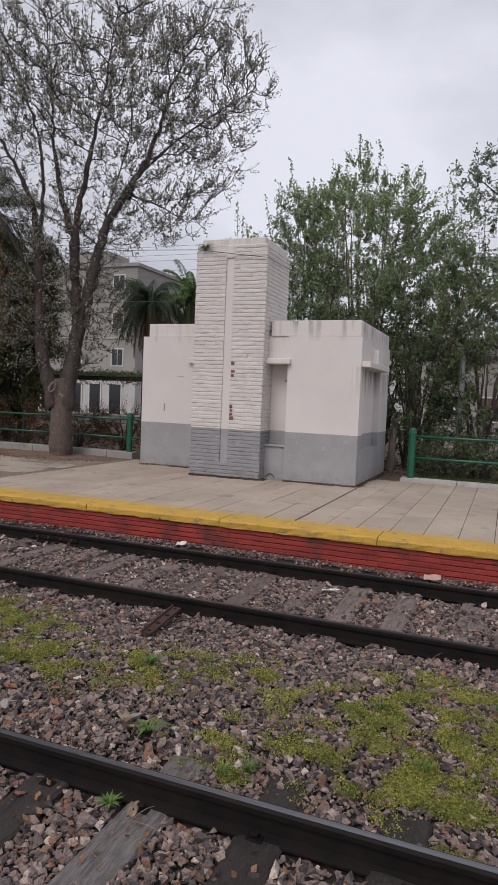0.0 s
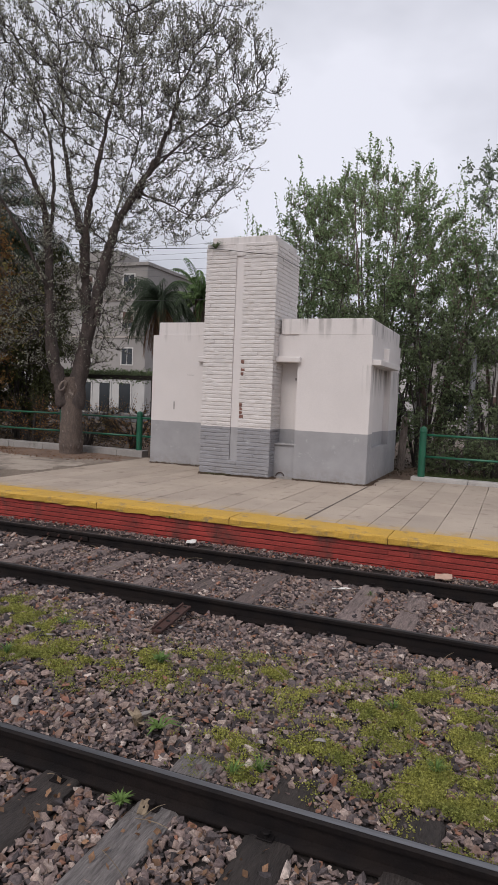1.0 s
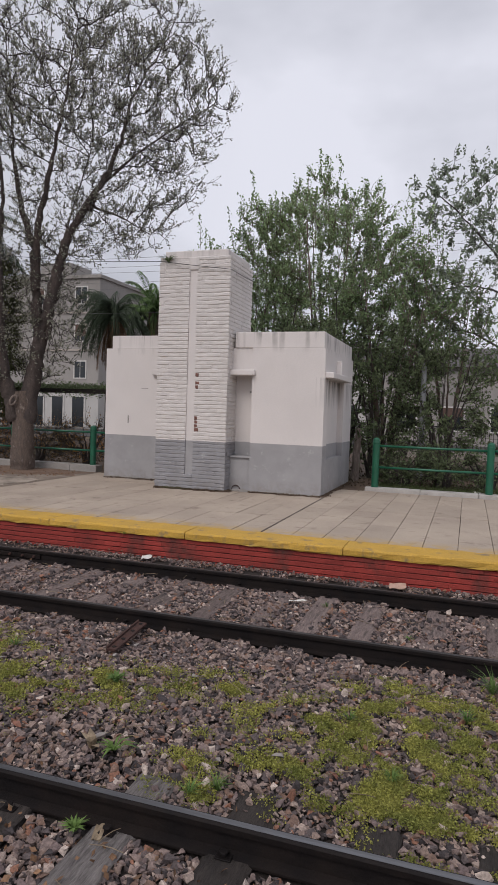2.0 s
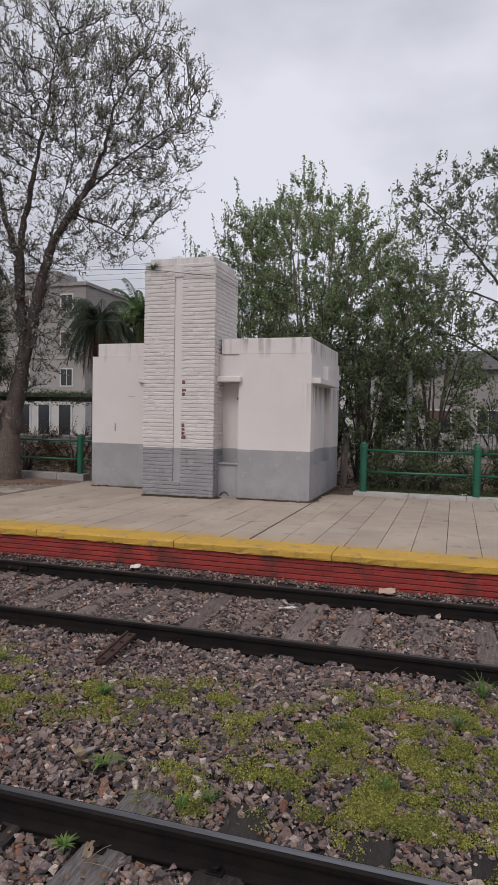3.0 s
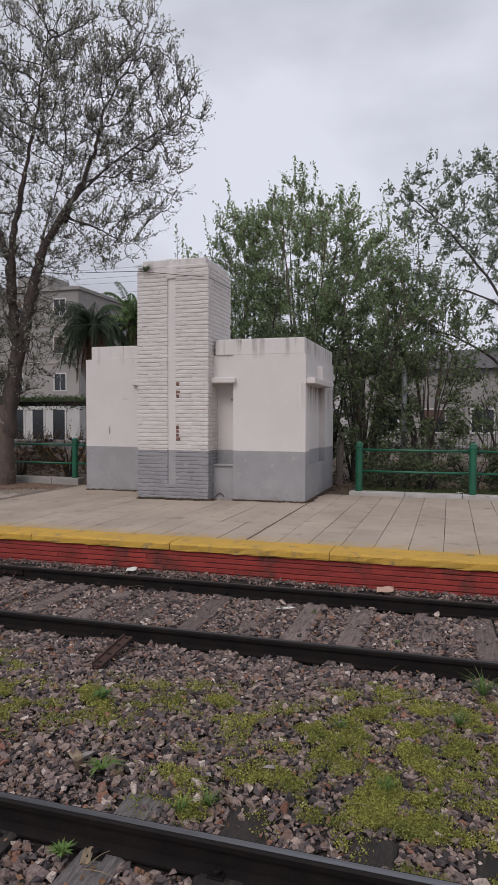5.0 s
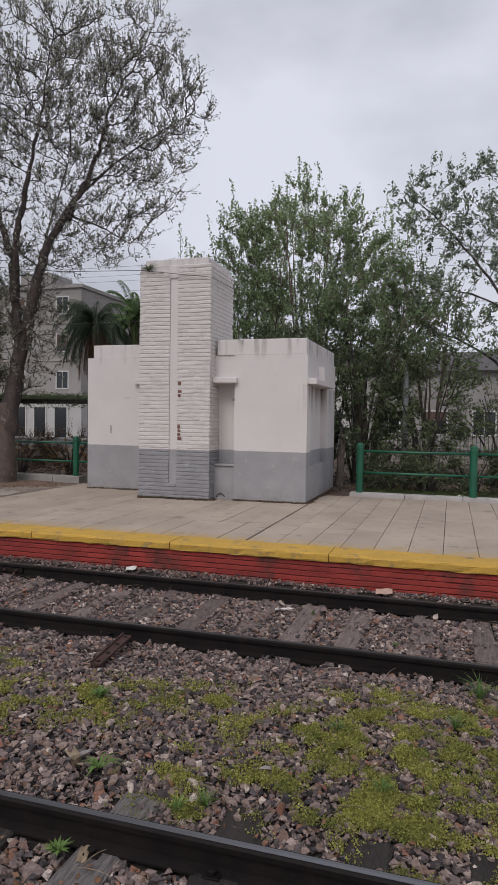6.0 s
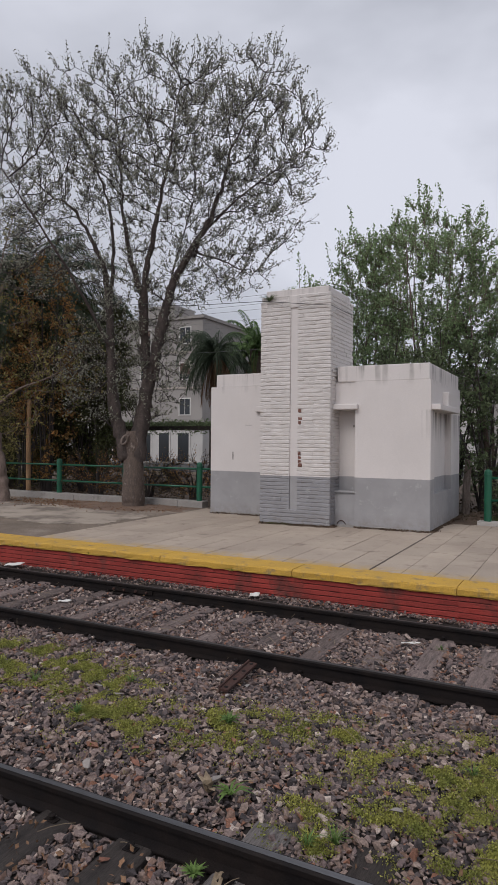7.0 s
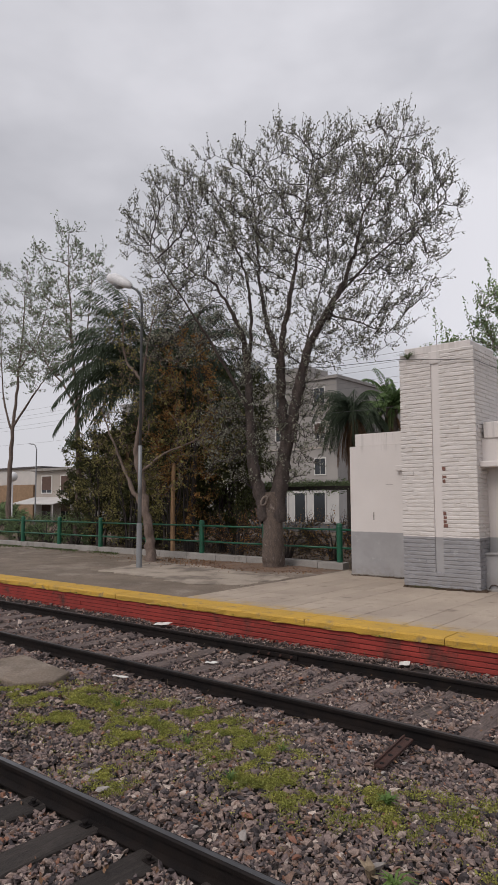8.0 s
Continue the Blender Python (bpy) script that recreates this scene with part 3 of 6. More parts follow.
# hairline marks and a small pipe bow
for x, y, z, w, h in ((-6.95, LY0 - 0.002, 2.36, 0.17, 0.012), (-7.28, LY0 - 0.002, 1.58, 0.035, 0.18), (-4.22, RY0 + 0.297, 2.3, 0.05, 0.05)):
    part("scar", Geo().box(x, x + w, y, y + 0.012, z, z + h), M_CONC, monument, "small chipped scar", bevel=0.003)
part("pipe_bow", Geo().tube([(-4.36 + 0.09 * math.cos(a), RY0 + 0.03, PLAT + 0.02 + 0.10 * math.sin(a)) for a in [k * math.pi / 10 for k in range(11)]],
                            [0.008] * 11, 6), M_RUST, monument, "thin rusty pipe bow")

# cable draped over the tower
g = Geo()
run = [(-16.0, 13.6, 6.35), (-11.0, 12.9, 5.45), (-8.0, 12.35, 5.02), (TX0 + 0.05, TY0 - 0.05, 4.87), (-5.2, TY0 - 0.055, 4.76), (TX1 + 0.03, TY0 - 0.04, 4.665),
       (TX1 + 0.035, TY0 + 0.7, 4.67), (TX1 + 0.02, TY1 + 0.02, 4.70)]
g.tube(run, [0.0055] * len(run), 6)
tagged(part("cable", g, M_CABLE), "thin black cable draped across the tower top", "cable")

# ---- platform edge kerb and fence ----
def fence_post():
    ob = thing("fence_post", "green painted steel post with a rounded cap", "fence post", "posts of the green railing")
    part("shaft", Geo().tube([(0, 0, 0), (0, 0, 0.93)], [0.075, 0.075], 16), M_GREEN, ob, smooth=False)
    part("collar", Geo().tube([(0, 0, 0.928), (0, 0, 0.94), (0, 0, 0.965), (0, 0, 0.975)], [0.076, 0.083, 0.083, 0.076], 16), M_GREEN, ob)
    part("cap", Geo().tube([(0, 0, 0.972), (0, 0, 1.02), (0, 0, 1.045), (0, 0, 1.06)], [0.076, 0.074, 0.055, 0.02], 16), M_GREEN, ob)
    return ob


post = fence_post()
left_x = [-8.74 - 2.345 * i for i in range(9)]
right_x = [-1.83, 0.47, 2.77, 5.07]
KERB_Z = 0.405
first = True
for x in right_x + left_x:
    z = KERB_Z if x > -5 else 0.40
    m = pose(x, FENCE_Y, z, 0, 0, 20 * x)
    if first:
        post.matrix_basis = m
        first = False
    else:
        copy_thing(post, m)
for xs in (right_x, left_x):
    for a, b in zip(xs, xs[1:]):
        lo, hi = min(a, b) + 0.06, max(a, b) - 0.06
        for z in (0.43, 0.885):
            sag = 0.006 * random.random()
            ob = Geo().tube([(lo, FENCE_Y, KERB_Z + z), ((lo + hi) / 2, FENCE_Y, KERB_Z + z - sag), (hi, FENCE_Y, KERB_Z + z)], [0.024] * 3, 10)
            tagged(part("fence_rail", ob, M_GREEN, smooth=True), "green painted tubular steel rail between posts", "fence rail", "rails of the green railing")
lo = left_x[0] + 0.06
for z in (0.43, 0.885):
    tagged(part("fence_rail", Geo().tube([(lo, FENCE_Y, KERB_Z + z), (LX0 - 0.0, FENCE_Y, KERB_Z + z)], [0.024] * 2, 10), M_GREEN, smooth=True),
           "green painted tubular steel rail ending at the monument", "fence rail", "rails of the green railing")


def kerb(x0, x1, z1, name_label, material):
    x = x0
    while x < x1 - 0.01:
        w = min(1.15, x1 - x)
        ob = part("kerb_stone", Geo().box(x, x + w - 0.008, FENCE_Y - 0.16, FENCE_Y + 0.13, PLAT - 0.06, z1 + random.uniform(-0.004, 0.004)), material, bevel=0.012)
        tagged(ob, name_label, "kerb", "kerb stones under the railing", "structure")
        x += w


kerb(-2.02, 6.5, KERB_Z, "pale concrete kerb stone under the green railing", M_KERB)
kerb(-30.0, -8.55, 0.49, "dirty grey concrete kerb under the green railing", M_CONC)

# ---- street lamp ----
lamp = thing("street_lamp", "tall grey steel street lamp on the platform", "street lamp", at=(-12.98, 11.3, PLAT - 0.02))
part("base_sleeve", Geo().tube([(0, 0, 0), (0, 0, 1.15)], [0.074, 0.07], 14), M_GALV, lamp)
part("pole", Geo().tube([(0, 0, 1.14), (0, 0, 3.15)], [0.050, 0.048], 12), M_GALV, lamp, smooth=True)
part("upper_pole", Geo().tube([(0, 0, 3.14), (0, 0, 6.9), (-0.04, 0, 7.12), (-0.2, 0, 7.32), (-0.52, 0, 7.52)],
                              [0.036, 0.034, 0.034, 0.033, 0.032], 12), M_GALVDARK, lamp, "dark weathered upper pole", smooth=True)
head = Geo().tube([(-0.42, 0, 7.46), (-0.52, 0, 7.53), (-0.80, 0, 7.68), (-1.12, 0, 7.83), (-1.34, 0, 7.90), (-1.42, 0, 7.91)], [0.05, 0.10, 0.15, 0.165, 0.12, 0.03], 14)
part("lamp_head", head, M_LAMP, lamp, "pale rounded lamp housing", smooth=True)
part("lens", Geo().tube([(-0.72, 0, 7.56), (-0.95, 0, 7.64), (-1.22, 0, 7.77)], [0.07, 0.13, 0.06], 10), M_GALV, lamp, "frosted lamp bowl", smooth=True)


# ---- trees ----
def bent(a, b, bow, n):
    """Points of a bowed twig from a to b."""
    t = np.linspace(0, 1, n)[:, None]
    return a + (b - a) * t + bow * (4 * t * (1 - t))


class Tubes:
    """Many tapered twigs as arrays."""

    def __init__(self):
        self.v, self.f, self.k = [], [], 0

    def add(self, pts, radii, sides):
        pts = np.asarray(pts, dtype=float)
        d = np.gradient(pts, axis=0)
        d /= np.linalg.norm(d, axis=1)[:, None] + 1e-9
        ref = np.array([0.31, 0.17, 0.93]) if abs(d[0][2]) < 0.8 else np.array([0.95, 0.3, 0.05])
        a = np.cross(d, ref)
        a /= np.linalg.norm(a, axis=1)[:, None] + 1e-9
        b = np.cross(d, a)
        th = np.arange(sides) * 2 * math.pi / sides
        ring = a[:, None] * np.cos(th)[None, :, None] + b[:, None] * np.sin(th)[None, :, None]
        self.v.append((pts[:, None] + ring * np.asarray(radii)[:, None, None]).reshape(-1, 3))
        n = len(pts)
        i, s = np.meshgrid(np.arange(n - 1), np.arange(sides), indexing="ij")
        q, r = (i * sides + s).ravel(), (i * sides + (s + 1) % sides).ravel()
        self.f.append(np.stack([q, r, r + sides, q + sides], 1) + self.k)
        self.k += n * sides

    def mesh(self, name, material):
        return big_mesh(name, np.concatenate(self.v), np.concatenate(self.f), material, True)


def leaf_cloud(name, at, rng, size, material, droop=0.0, longish=2.2):
    """Pointed leaves, each of two folded triangles pairs, at the given places."""
    n = len(at)
    R = turns(n, rng)
    s = size * rng.uniform(0.6, 1.35, n)
    base = np.array([(0, -0.5, 0), (0.5 / longish, 0.0, 0.06), (0, 0.5, 0), (-0.5 / longish, 0.0, 0.06)])
    v = np.einsum("nij,kj->nki", R, base) * s[:, None, None]
    v = v + at[:, None]
    v[:, 2, 2] -= droop * s
    f = np.arange(n * 4).reshape(n, 4)
    return big_mesh(name, v.reshape(-1, 3), f, material)


def colonise(nodes, attract, r, step, kill, rise):
    """Branches that grow from the nodes towards free points until each is reached; returns places and parents."""
    pos, parent = [np.array(q) for q in nodes], [-1] * len(nodes)
    base = np.array(nodes)
    near_d, near_i = np.empty(len(attract)), np.empty(len(attract), dtype=int)
    for i in range(0, len(attract), 400):
        d = attract[i:i + 400, None] - base[None]
        c = np.linalg.norm(d, axis=2) * (1 + 0.6 * np.clip(-d[..., 2], 0, 1))
        near_i[i:i + 400] = np.argmin(c, 1)
        near_d[i:i + 400] = np.linalg.norm(attract[i:i + 400] - base[near_i[i:i + 400]], axis=1)
    for _ in range(70):
        live = np.where(near_d > kill)[0]
        if len(live) == 0:
            break
        idx, back = np.unique(near_i[live], return_inverse=True)
        here = np.array([pos[k] for k in idx])
        pull = np.zeros((len(idx), 3))
        np.add.at(pull, back, (attract[live] - here[back]) / near_d[live][:, None])
        pull /= np.linalg.norm(pull, axis=1)[:, None] + 1e-6
        pull += r.normal(0, 0.22, pull.shape) + (0, 0, rise)
        pull /= np.linalg.norm(pull, axis=1)[:, None] + 1e-6
        fresh = here + pull * step
        k0 = len(pos)
        pos += list(fresh)
        parent += [int(k) for k in idx]
        for i in range(0, len(live), 500):
            part_ = live[i:i + 500]
            d = np.linalg.norm(attract[part_][:, None] - fresh[None], axis=2)
            m = np.argmin(d, 1)
            dm = d[np.arange(len(part_)), m]
            better = dm < near_d[part_]
            near_d[part_[better]] = dm[better]
            near_i[part_[better]] = k0 + m[better]
    return np.array(pos), np.array(parent)


def grow_tree(name, label, base, limbs, blobs, counts, leaf, seed, bark, leaf_material, twig_bark=None, twig=(0.35, 0.7), per_twig=5, up=0.4,
              radius=0.02, category="tree", group="", step=0.2, tip=0.0045, rods=(0, 0.8, 1.6, 26), longish=2.0, limb_bark=None):
    """limbs: guide lines (points, radius from, radius to) from the base up; blobs: parts of the crown (centre, radii, weight), both about the base;
    counts: points that branches grow to, and leafy twigs; rods: long upright shoots at the top (how many, lengths, leaves on each)."""
    r = np.random.default_rng(seed)
    twig_bark = twig_bark or bark
    ob = thing(name, label, category, group, at=base)
    trunk, fine, bough = Tubes(), Tubes(), Tubes()
    nodes, rad = [], []
    for order, (pts, r0, r1) in enumerate(limbs):
        pts = np.array(pts, dtype=float)
        t = np.linspace(0, len(pts) - 1, 6 * (len(pts) - 1) + 1)
        p = np.stack([np.interp(t, np.arange(len(pts)), pts[:, k]) for k in range(3)], 1)
        for _ in range(3):
            p[1:-1] = (p[:-2] + 2 * p[1:-1] + p[2:]) / 4
        p[1:-1] += r.normal(0, 0.02, (len(p) - 2, 3)) * (min(1, r0 * 8) if r0 < 0.25 else 0.3)
        rr = (r1 + (r0 - r1) * np.linspace(1, 0, len(p)) ** (1.3 if r0 < 0.25 else 0.5)) * (1 + (0.05 if r0 < 0.25 else 0.02) * r.normal(size=len(p)))
        (bough if limb_bark and order else trunk).add(p, rr, 22 if r0 > 0.18 else (12 if r0 > 0.1 else 7))
        k = len(p) // 3
        nodes += list(p[k:])
        rad += list(rr[k:])
    w = np.array([b[2] for b in blobs], dtype=float)
    which = r.choice(len(blobs), counts[0], p=w / w.sum())
    d = r.normal(size=(counts[0], 3))
    d /= np.linalg.norm(d, axis=1)[:, None]
    goal = np.array([blobs[i][0] for i in which]) + d * (r.random(counts[0]) ** 0.42)[:, None] * np.array([blobs[i][1] for i in which])
    n0 = len(nodes)
    pos, parent = colonise(nodes, goal, r, step, step * 1.5, up * 0.12)
    # thickness from what each branch carries
    carry = np.zeros(len(pos))
    for i in range(len(pos) - 1, n0 - 1, -1):
        carry[i] = max(carry[i], tip ** 2.3)
        carry[parent[i]] += carry[i]
    width = carry ** (1 / 2.3)
    width[:n0] = np.array(rad)
    heir = {}
    for i in range(n0, len(pos)):
        q = parent[i]
        if q >= n0 and (q not in heir or width[i] > width[heir[q]]):
            heir[q] = i
    for i in range(n0, len(pos)):
        q = parent[i]
        if q >= n0 and heir[q] == i:
            continue
        chain, radii = [pos[q]], [min(width[q], width[i] * 1.15)]
        k = i
        while k is not None:
            chain.append(pos[k])
            radii.append(width[k])
            k = heir.get(k)
        radii[-1] *= 0.6
        ((bough if limb_bark else trunk) if radii[0] > 0.03 else fine).add(chain, radii, 6 if radii[0] > 0.03 else (4 if radii[0] > 0.012 else 3))
    outer = np.where(width[n0:] < tip * 2.3)[0] + n0
    mid = np.average([b[0] for b in blobs], axis=0, weights=w)
    leaves = []
    for i in r.choice(outer, counts[1]):
        a = pos[i]
        out = a - mid
        out /= np.linalg.norm(out) + 1e-6
        own = (a - pos[parent[i]]) / step
        d = own * 0.5 + out * 0.35 + np.array([0, 0, up]) + r.normal(0, 0.35, 3)
        d /= np.linalg.norm(d)
        length = r.uniform(*twig)
        p = bent(a, a + d * length, r.normal(0, 0.08 * length, 3), 4)
        fine.add(p, [radius * 0.5, radius * 0.42, radius * 0.32, radius * 0.2], 3)
        k = max(2, int(per_twig * r.uniform(0.6, 1.4)))
        t = np.linspace(0.25, 1.0, k) + r.normal(0, 0.03, k)
        leaves.append(p[0] + (p[-1] - p[0]) * t[:, None] + r.normal(0, leaf * 0.36, (k, 3)))
    if rods[0]:
        high = outer[np.argsort(-(pos[outer][:, 2] + r.normal(0, 0.5, len(outer))))[:rods[0] * 9]]
        for i in r.choice(high, rods[0], replace=False):
            length = r.uniform(rods[1], rods[2])
            a = pos[i]
            p = bent(a, a + length * np.array([r.normal(0, 0.10), r.normal(0, 0.10), 1.0]), r.normal(0, 0.05, 3), 5)
            fine.add(p, np.linspace(radius * 0.7, radius * 0.2, 5), 3)
            t = np.linspace(0.05, 1.0, rods[3])
            q = np.stack([np.interp(t, np.linspace(0, 1, 5), p[:, c]) for c in range(3)], 1)
            leaves.append(q + r.normal(0, 1, (rods[3], 3)) * leaf * (0.62 - 0.42 * t[:, None]) * (1, 1, 0.5))
    for key, tubes_, m in (("trunk", trunk, bark), ("bough", bough, limb_bark)):
        if tubes_.k:
            stem = tubes_.mesh(key, m)
            for q in stem.vertices:
                q.co += noise.noise_vector(q.co * 4.0) * 0.022 + noise.noise_vector(q.co * 13.0) * 0.010
            part(key, stem, m, ob)
    tagged(part("branchwork", fine.mesh("branchwork", twig_bark), twig_bark, ob), kind="stuff")
    part("crown", leaf_cloud("crown", np.concatenate(leaves), r, leaf, leaf_material, 0.15, longish), leaf_material, ob)
    return ob


# the large half-bare tree beside the monument
C27, S27 = math.cos(radians(27)), math.sin(radians(27))


def uv(u, v, z):
    return (u * C27 - v * S27, u * S27 + v * C27, z)


limbs = [
    ([uv(0.06, 0, -0.06), uv(0.06, 0, 0.3), uv(0.06, 0, 0.9), uv(0.06, 0, 1.5), uv(0.07, 0, 1.95)], 0.285, 0.20),
    ([uv(-0.08, 0, 1.2), uv(-0.24, 0, 1.8), uv(-0.42, 0, 2.4), uv(-0.53, 0.1, 3.1), uv(-0.56, 0.15, 4.1), uv(-0.62, 0.2, 5.1), uv(-0.78, 0.3, 6.1), uv(-1.1, 0.3, 6.9),
      uv(-1.6, 0.3, 7.7), uv(-2.3, 0.3, 8.1), uv(-3.3, 0.3, 8.9)], 0.20, 0.010),
    ([uv(-0.62, 0.2, 5.0), uv(-0.56, 0.4, 6.6), uv(-0.71, 0.6, 7.8), uv(-1.18, 0.8, 9.1), uv(-1.65, 0.9, 10.3)], 0.06, 0.012),
    ([uv(0.16, 0, 1.2), uv(0.22, 0, 2.0), uv(0.37, 0, 2.7), uv(0.45, 0, 3.4), uv(0.68, 0, 4.1), uv(0.9, -0.1, 5.2), uv(1.1, -0.1, 5.8), uv(1.56, -0.1, 6.6),
      uv(1.97, 0, 7.3), uv(2.3, 0, 8.2), uv(2.45, 0, 9.1), uv(3.1, 0, 10.2), uv(3.6, 0, 11.4)], 0.225, 0.008),
    ([uv(0.42, 0, 3.2), uv(0.30, 0.1, 4.4), uv(0.23, 0.2, 5.4), uv(-0.11, 0.4, 6.3), uv(-0.33, 0.5, 7.5), uv(-0.4, 0.5, 8.7), uv(-0.55, 0.4, 10.3)], 0.15, 0.012),
    ([uv(0.3, 0, 4.4), uv(0.37, -0.3, 5.9), uv(0.6, -0.5, 6.7), uv(0.8, -0.6, 7.7), uv(1.04, -0.7, 8.9), uv(1.28, -0.8, 10.4)], 0.10, 0.012),
    ([uv(1.8, 0, 7.0), uv(2.7, 0.3, 8.0), uv(3.55, 0.4, 8.7), uv(4.5, 0.3, 9.3)], 0.04, 0.012),
    ([uv(1.5, -0.1, 6.4), uv(1.62, -0.15, 6.35), uv(1.68, -0.15, 6.75)], 0.07, 0.055),
    ([uv(1.5, 0, 6.5), uv(2.3, 0.3, 6.35), uv(3.0, 0.4, 6.0)], 0.035, 0.01),
    ([uv(-0.55, 0.1, 4.0), uv(-1.2, -0.6, 5.4), uv(-2.0, -1.1, 6.8), uv(-2.8, -1.4, 8.0)], 0.05, 0.012),
    ([uv(0.45, 0, 3.5), uv(0.6, 0.7, 4.9), uv(0.9, 1.4, 6.6), uv(1.4, 1.9, 8.6)], 0.06, 0.012),
    ([uv(0.6, -0.05, 3.2), uv(0.66, -0.1, 3.55), uv(0.60, -0.1, 3.8)], 0.075, 0.06),
]
blobs = [((uv(0.4, 0, 8.9)), (2.9, 2.7, 2.4), 2.4), ((uv(2.7, 0.1, 9.5)), (2.1, 2.0, 2.2), 2.0), ((uv(-2.0, 0, 8.9)), (2.3, 2.1, 1.9), 1.8), ((uv(3.0, 0.1, 7.6)), (1.6, 1.6, 1.6), 0.9),
         ((uv(2.2, 0.1, 6.1)), (1.4, 1.3, 0.9), 0.6), ((uv(4.0, 0.1, 9.2)), (1.0, 1.1, 1.5), 0.45), ((uv(0.2, 0, 5.6)), (1.7, 1.5, 1.7), 0.8), ((uv(0.5, 0, 3.5)), (1.05, 0.9, 1.5), 0.75), ((uv(-0.9, 0, 3.4)), (1.1, 0.9, 1.5), 0.6),
         ((uv(-2.2, 0, 6.4)), (1.6, 1.5, 1.3), 0.6)]
big_tree = grow_tree("tree", "large half-bare tree with a grey trunk and young leaves", (-10.3, 13.35, PLAT - 0.03), limbs, blobs, (5200, 8200), 0.070, 7,
                     M_BARK, M_LEAFYOUNG, M_BARKDARK, limb_bark=M_BARKLIMB, twig=(0.18, 0.45), per_twig=6, up=0.7, radius=0.012, tip=0.0072, step=0.17, rods=(190, 0.35, 0.8, 18))
# the healed wound
loop = [uv(-0.12 + 0.07 * math.cos(a) + 0.045 * math.sin(a), -0.275, 1.72 + 0.115 * math.sin(a)) for a in [k * math.pi / 7 for k in range(15)]]
part("wound_rim", Geo().tube(loop, [0.024] * 15, 6), M_LIME, big_tree, "pale healed bark ring round a hollow", smooth=True)

# shoot-bearing trees behind the wing and railing
def stems(n, wide, height, r, r0=0.06):
    out = []
    for k in range(n):
        a = 2 * math.pi * k / n + r.normal(0, 0.4)
        q, h = wide * r.uniform(0.3, 1.0), height * r.uniform(0.75, 1.0)
        x, y = q * math.cos(a), q * math.sin(a)
        out.append(([(0.12 * math.cos(a), 0.12 * math.sin(a), 0), (x * 0.3, y * 0.3, h * 0.35), (x * 0.75, y * 0.75, h * 0.7), (x, y, h)], r0 * r.uniform(0.7, 1.1), 0.012))
    return out


def shoot_tree(x, y, height, wide, n_stems, blobs, counts, rods, seed, leaf_material, leaf=0.098, label="leafy tree with upright spring shoots behind the railing"):
    return grow_tree("tree", label, (x, y, 0.28), stems(n_stems, wide, height, np.random.default_rng(seed)), blobs, counts, leaf, seed, M_BARKWARM, leaf_material,
                     twig=(0.25, 0.6), per_twig=10, up=0.8, radius=0.015, step=0.22, tip=0.006, rods=rods, group="trees behind the railing")


shoot_tree(-8.0, 19.8, 5.6, 1.1, 6, [((0, 0, 4.6), (1.3, 1.2, 2.0), 1.0)], (380, 700), (26, 0.9, 1.9, 48), 21, M_LEAFGREEN)
shoot_tree(-6.1, 19.3, 6.4, 1.2, 7, [((0, 0, 5.3), (1.5, 1.4, 2.4), 1.0), ((0.0, 0, 7.0), (1.0, 1.0, 1.0), 0.35)], (560, 1000), (36, 0.9, 1.9, 50), 22, M_LEAFGREEN)
shoot_tree(-4.1, 19.2, 7.6, 1.7, 11, [((0, 0, 5.4), (1.9, 1.6, 2.7), 1.4), ((-0.5, 0, 7.4), (1.2, 1.0, 1.1), 0.5), ((1.0, 0, 7.0), (1.0, 0.9, 1.2), 0.45), ((2.0, 0, 5.4), (1.1, 1.1, 1.5), 0.22)], (920, 1750), (60, 0.8, 1.7, 46), 23, M_LEAFGREEN)
shoot_tree(-2.2, 18.6, 5.6, 1.5, 10, [((0, 0, 4.2), (1.6, 1.4, 2.2), 1.0), ((1.0, 0, 3.6), (1.2, 1.2, 1.5), 0.5), ((-0.4, 0, 6.0), (0.9, 0.9, 0.8), 0.10)], (560, 840), (24, 0.6, 1.3, 34), 24,
           M_LEAFMID, label="dense tree of arching brown stems behind the railing")
shoot_tree(-0.6, 19.6, 4.6, 1.5, 8, [((0, 0, 3.8), (1.7, 1.3, 2.3), 1.0), ((-0.6, 0, 5.6), (0.8, 0.8, 1.0), 0.25)], (320, 420), (18, 0.6, 1.6, 24), 25, M_LEAFMID, label="thin tree of arching brown stems behind the railing")


def bush(name, label, x, y, height, wide, seed, material, n=(30, 260, 1500), leaf=0.10, category="shrub", low=0.15, per=9):
    r = np.random.default_rng(seed)
    limbs = []
    for k in range(8):
        a = 2 * math.pi * k / 8 + r.normal(0, 0.3)
        q = wide * r.uniform(0.3, 0.9)
        limbs.append(([(0.12 * math.cos(a), 0.12 * math.sin(a), 0), (q * 0.4 * math.cos(a), q * 0.4 * math.sin(a), height * 0.4),
                       (q * math.cos(a), q * math.sin(a), height * r.uniform(0.65, 0.95))], 0.045, 0.01))
    blobs = [((0, 0, height * (0.5 + low * 0.3)), (wide, wide, height * 0.5), 3.0), ((wide * 0.3, 0, height * 0.7), (wide * 0.7, wide * 0.7, height * 0.32), 1.0)]
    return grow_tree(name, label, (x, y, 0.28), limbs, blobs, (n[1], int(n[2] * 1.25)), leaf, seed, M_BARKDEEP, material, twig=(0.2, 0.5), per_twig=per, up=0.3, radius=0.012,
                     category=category)


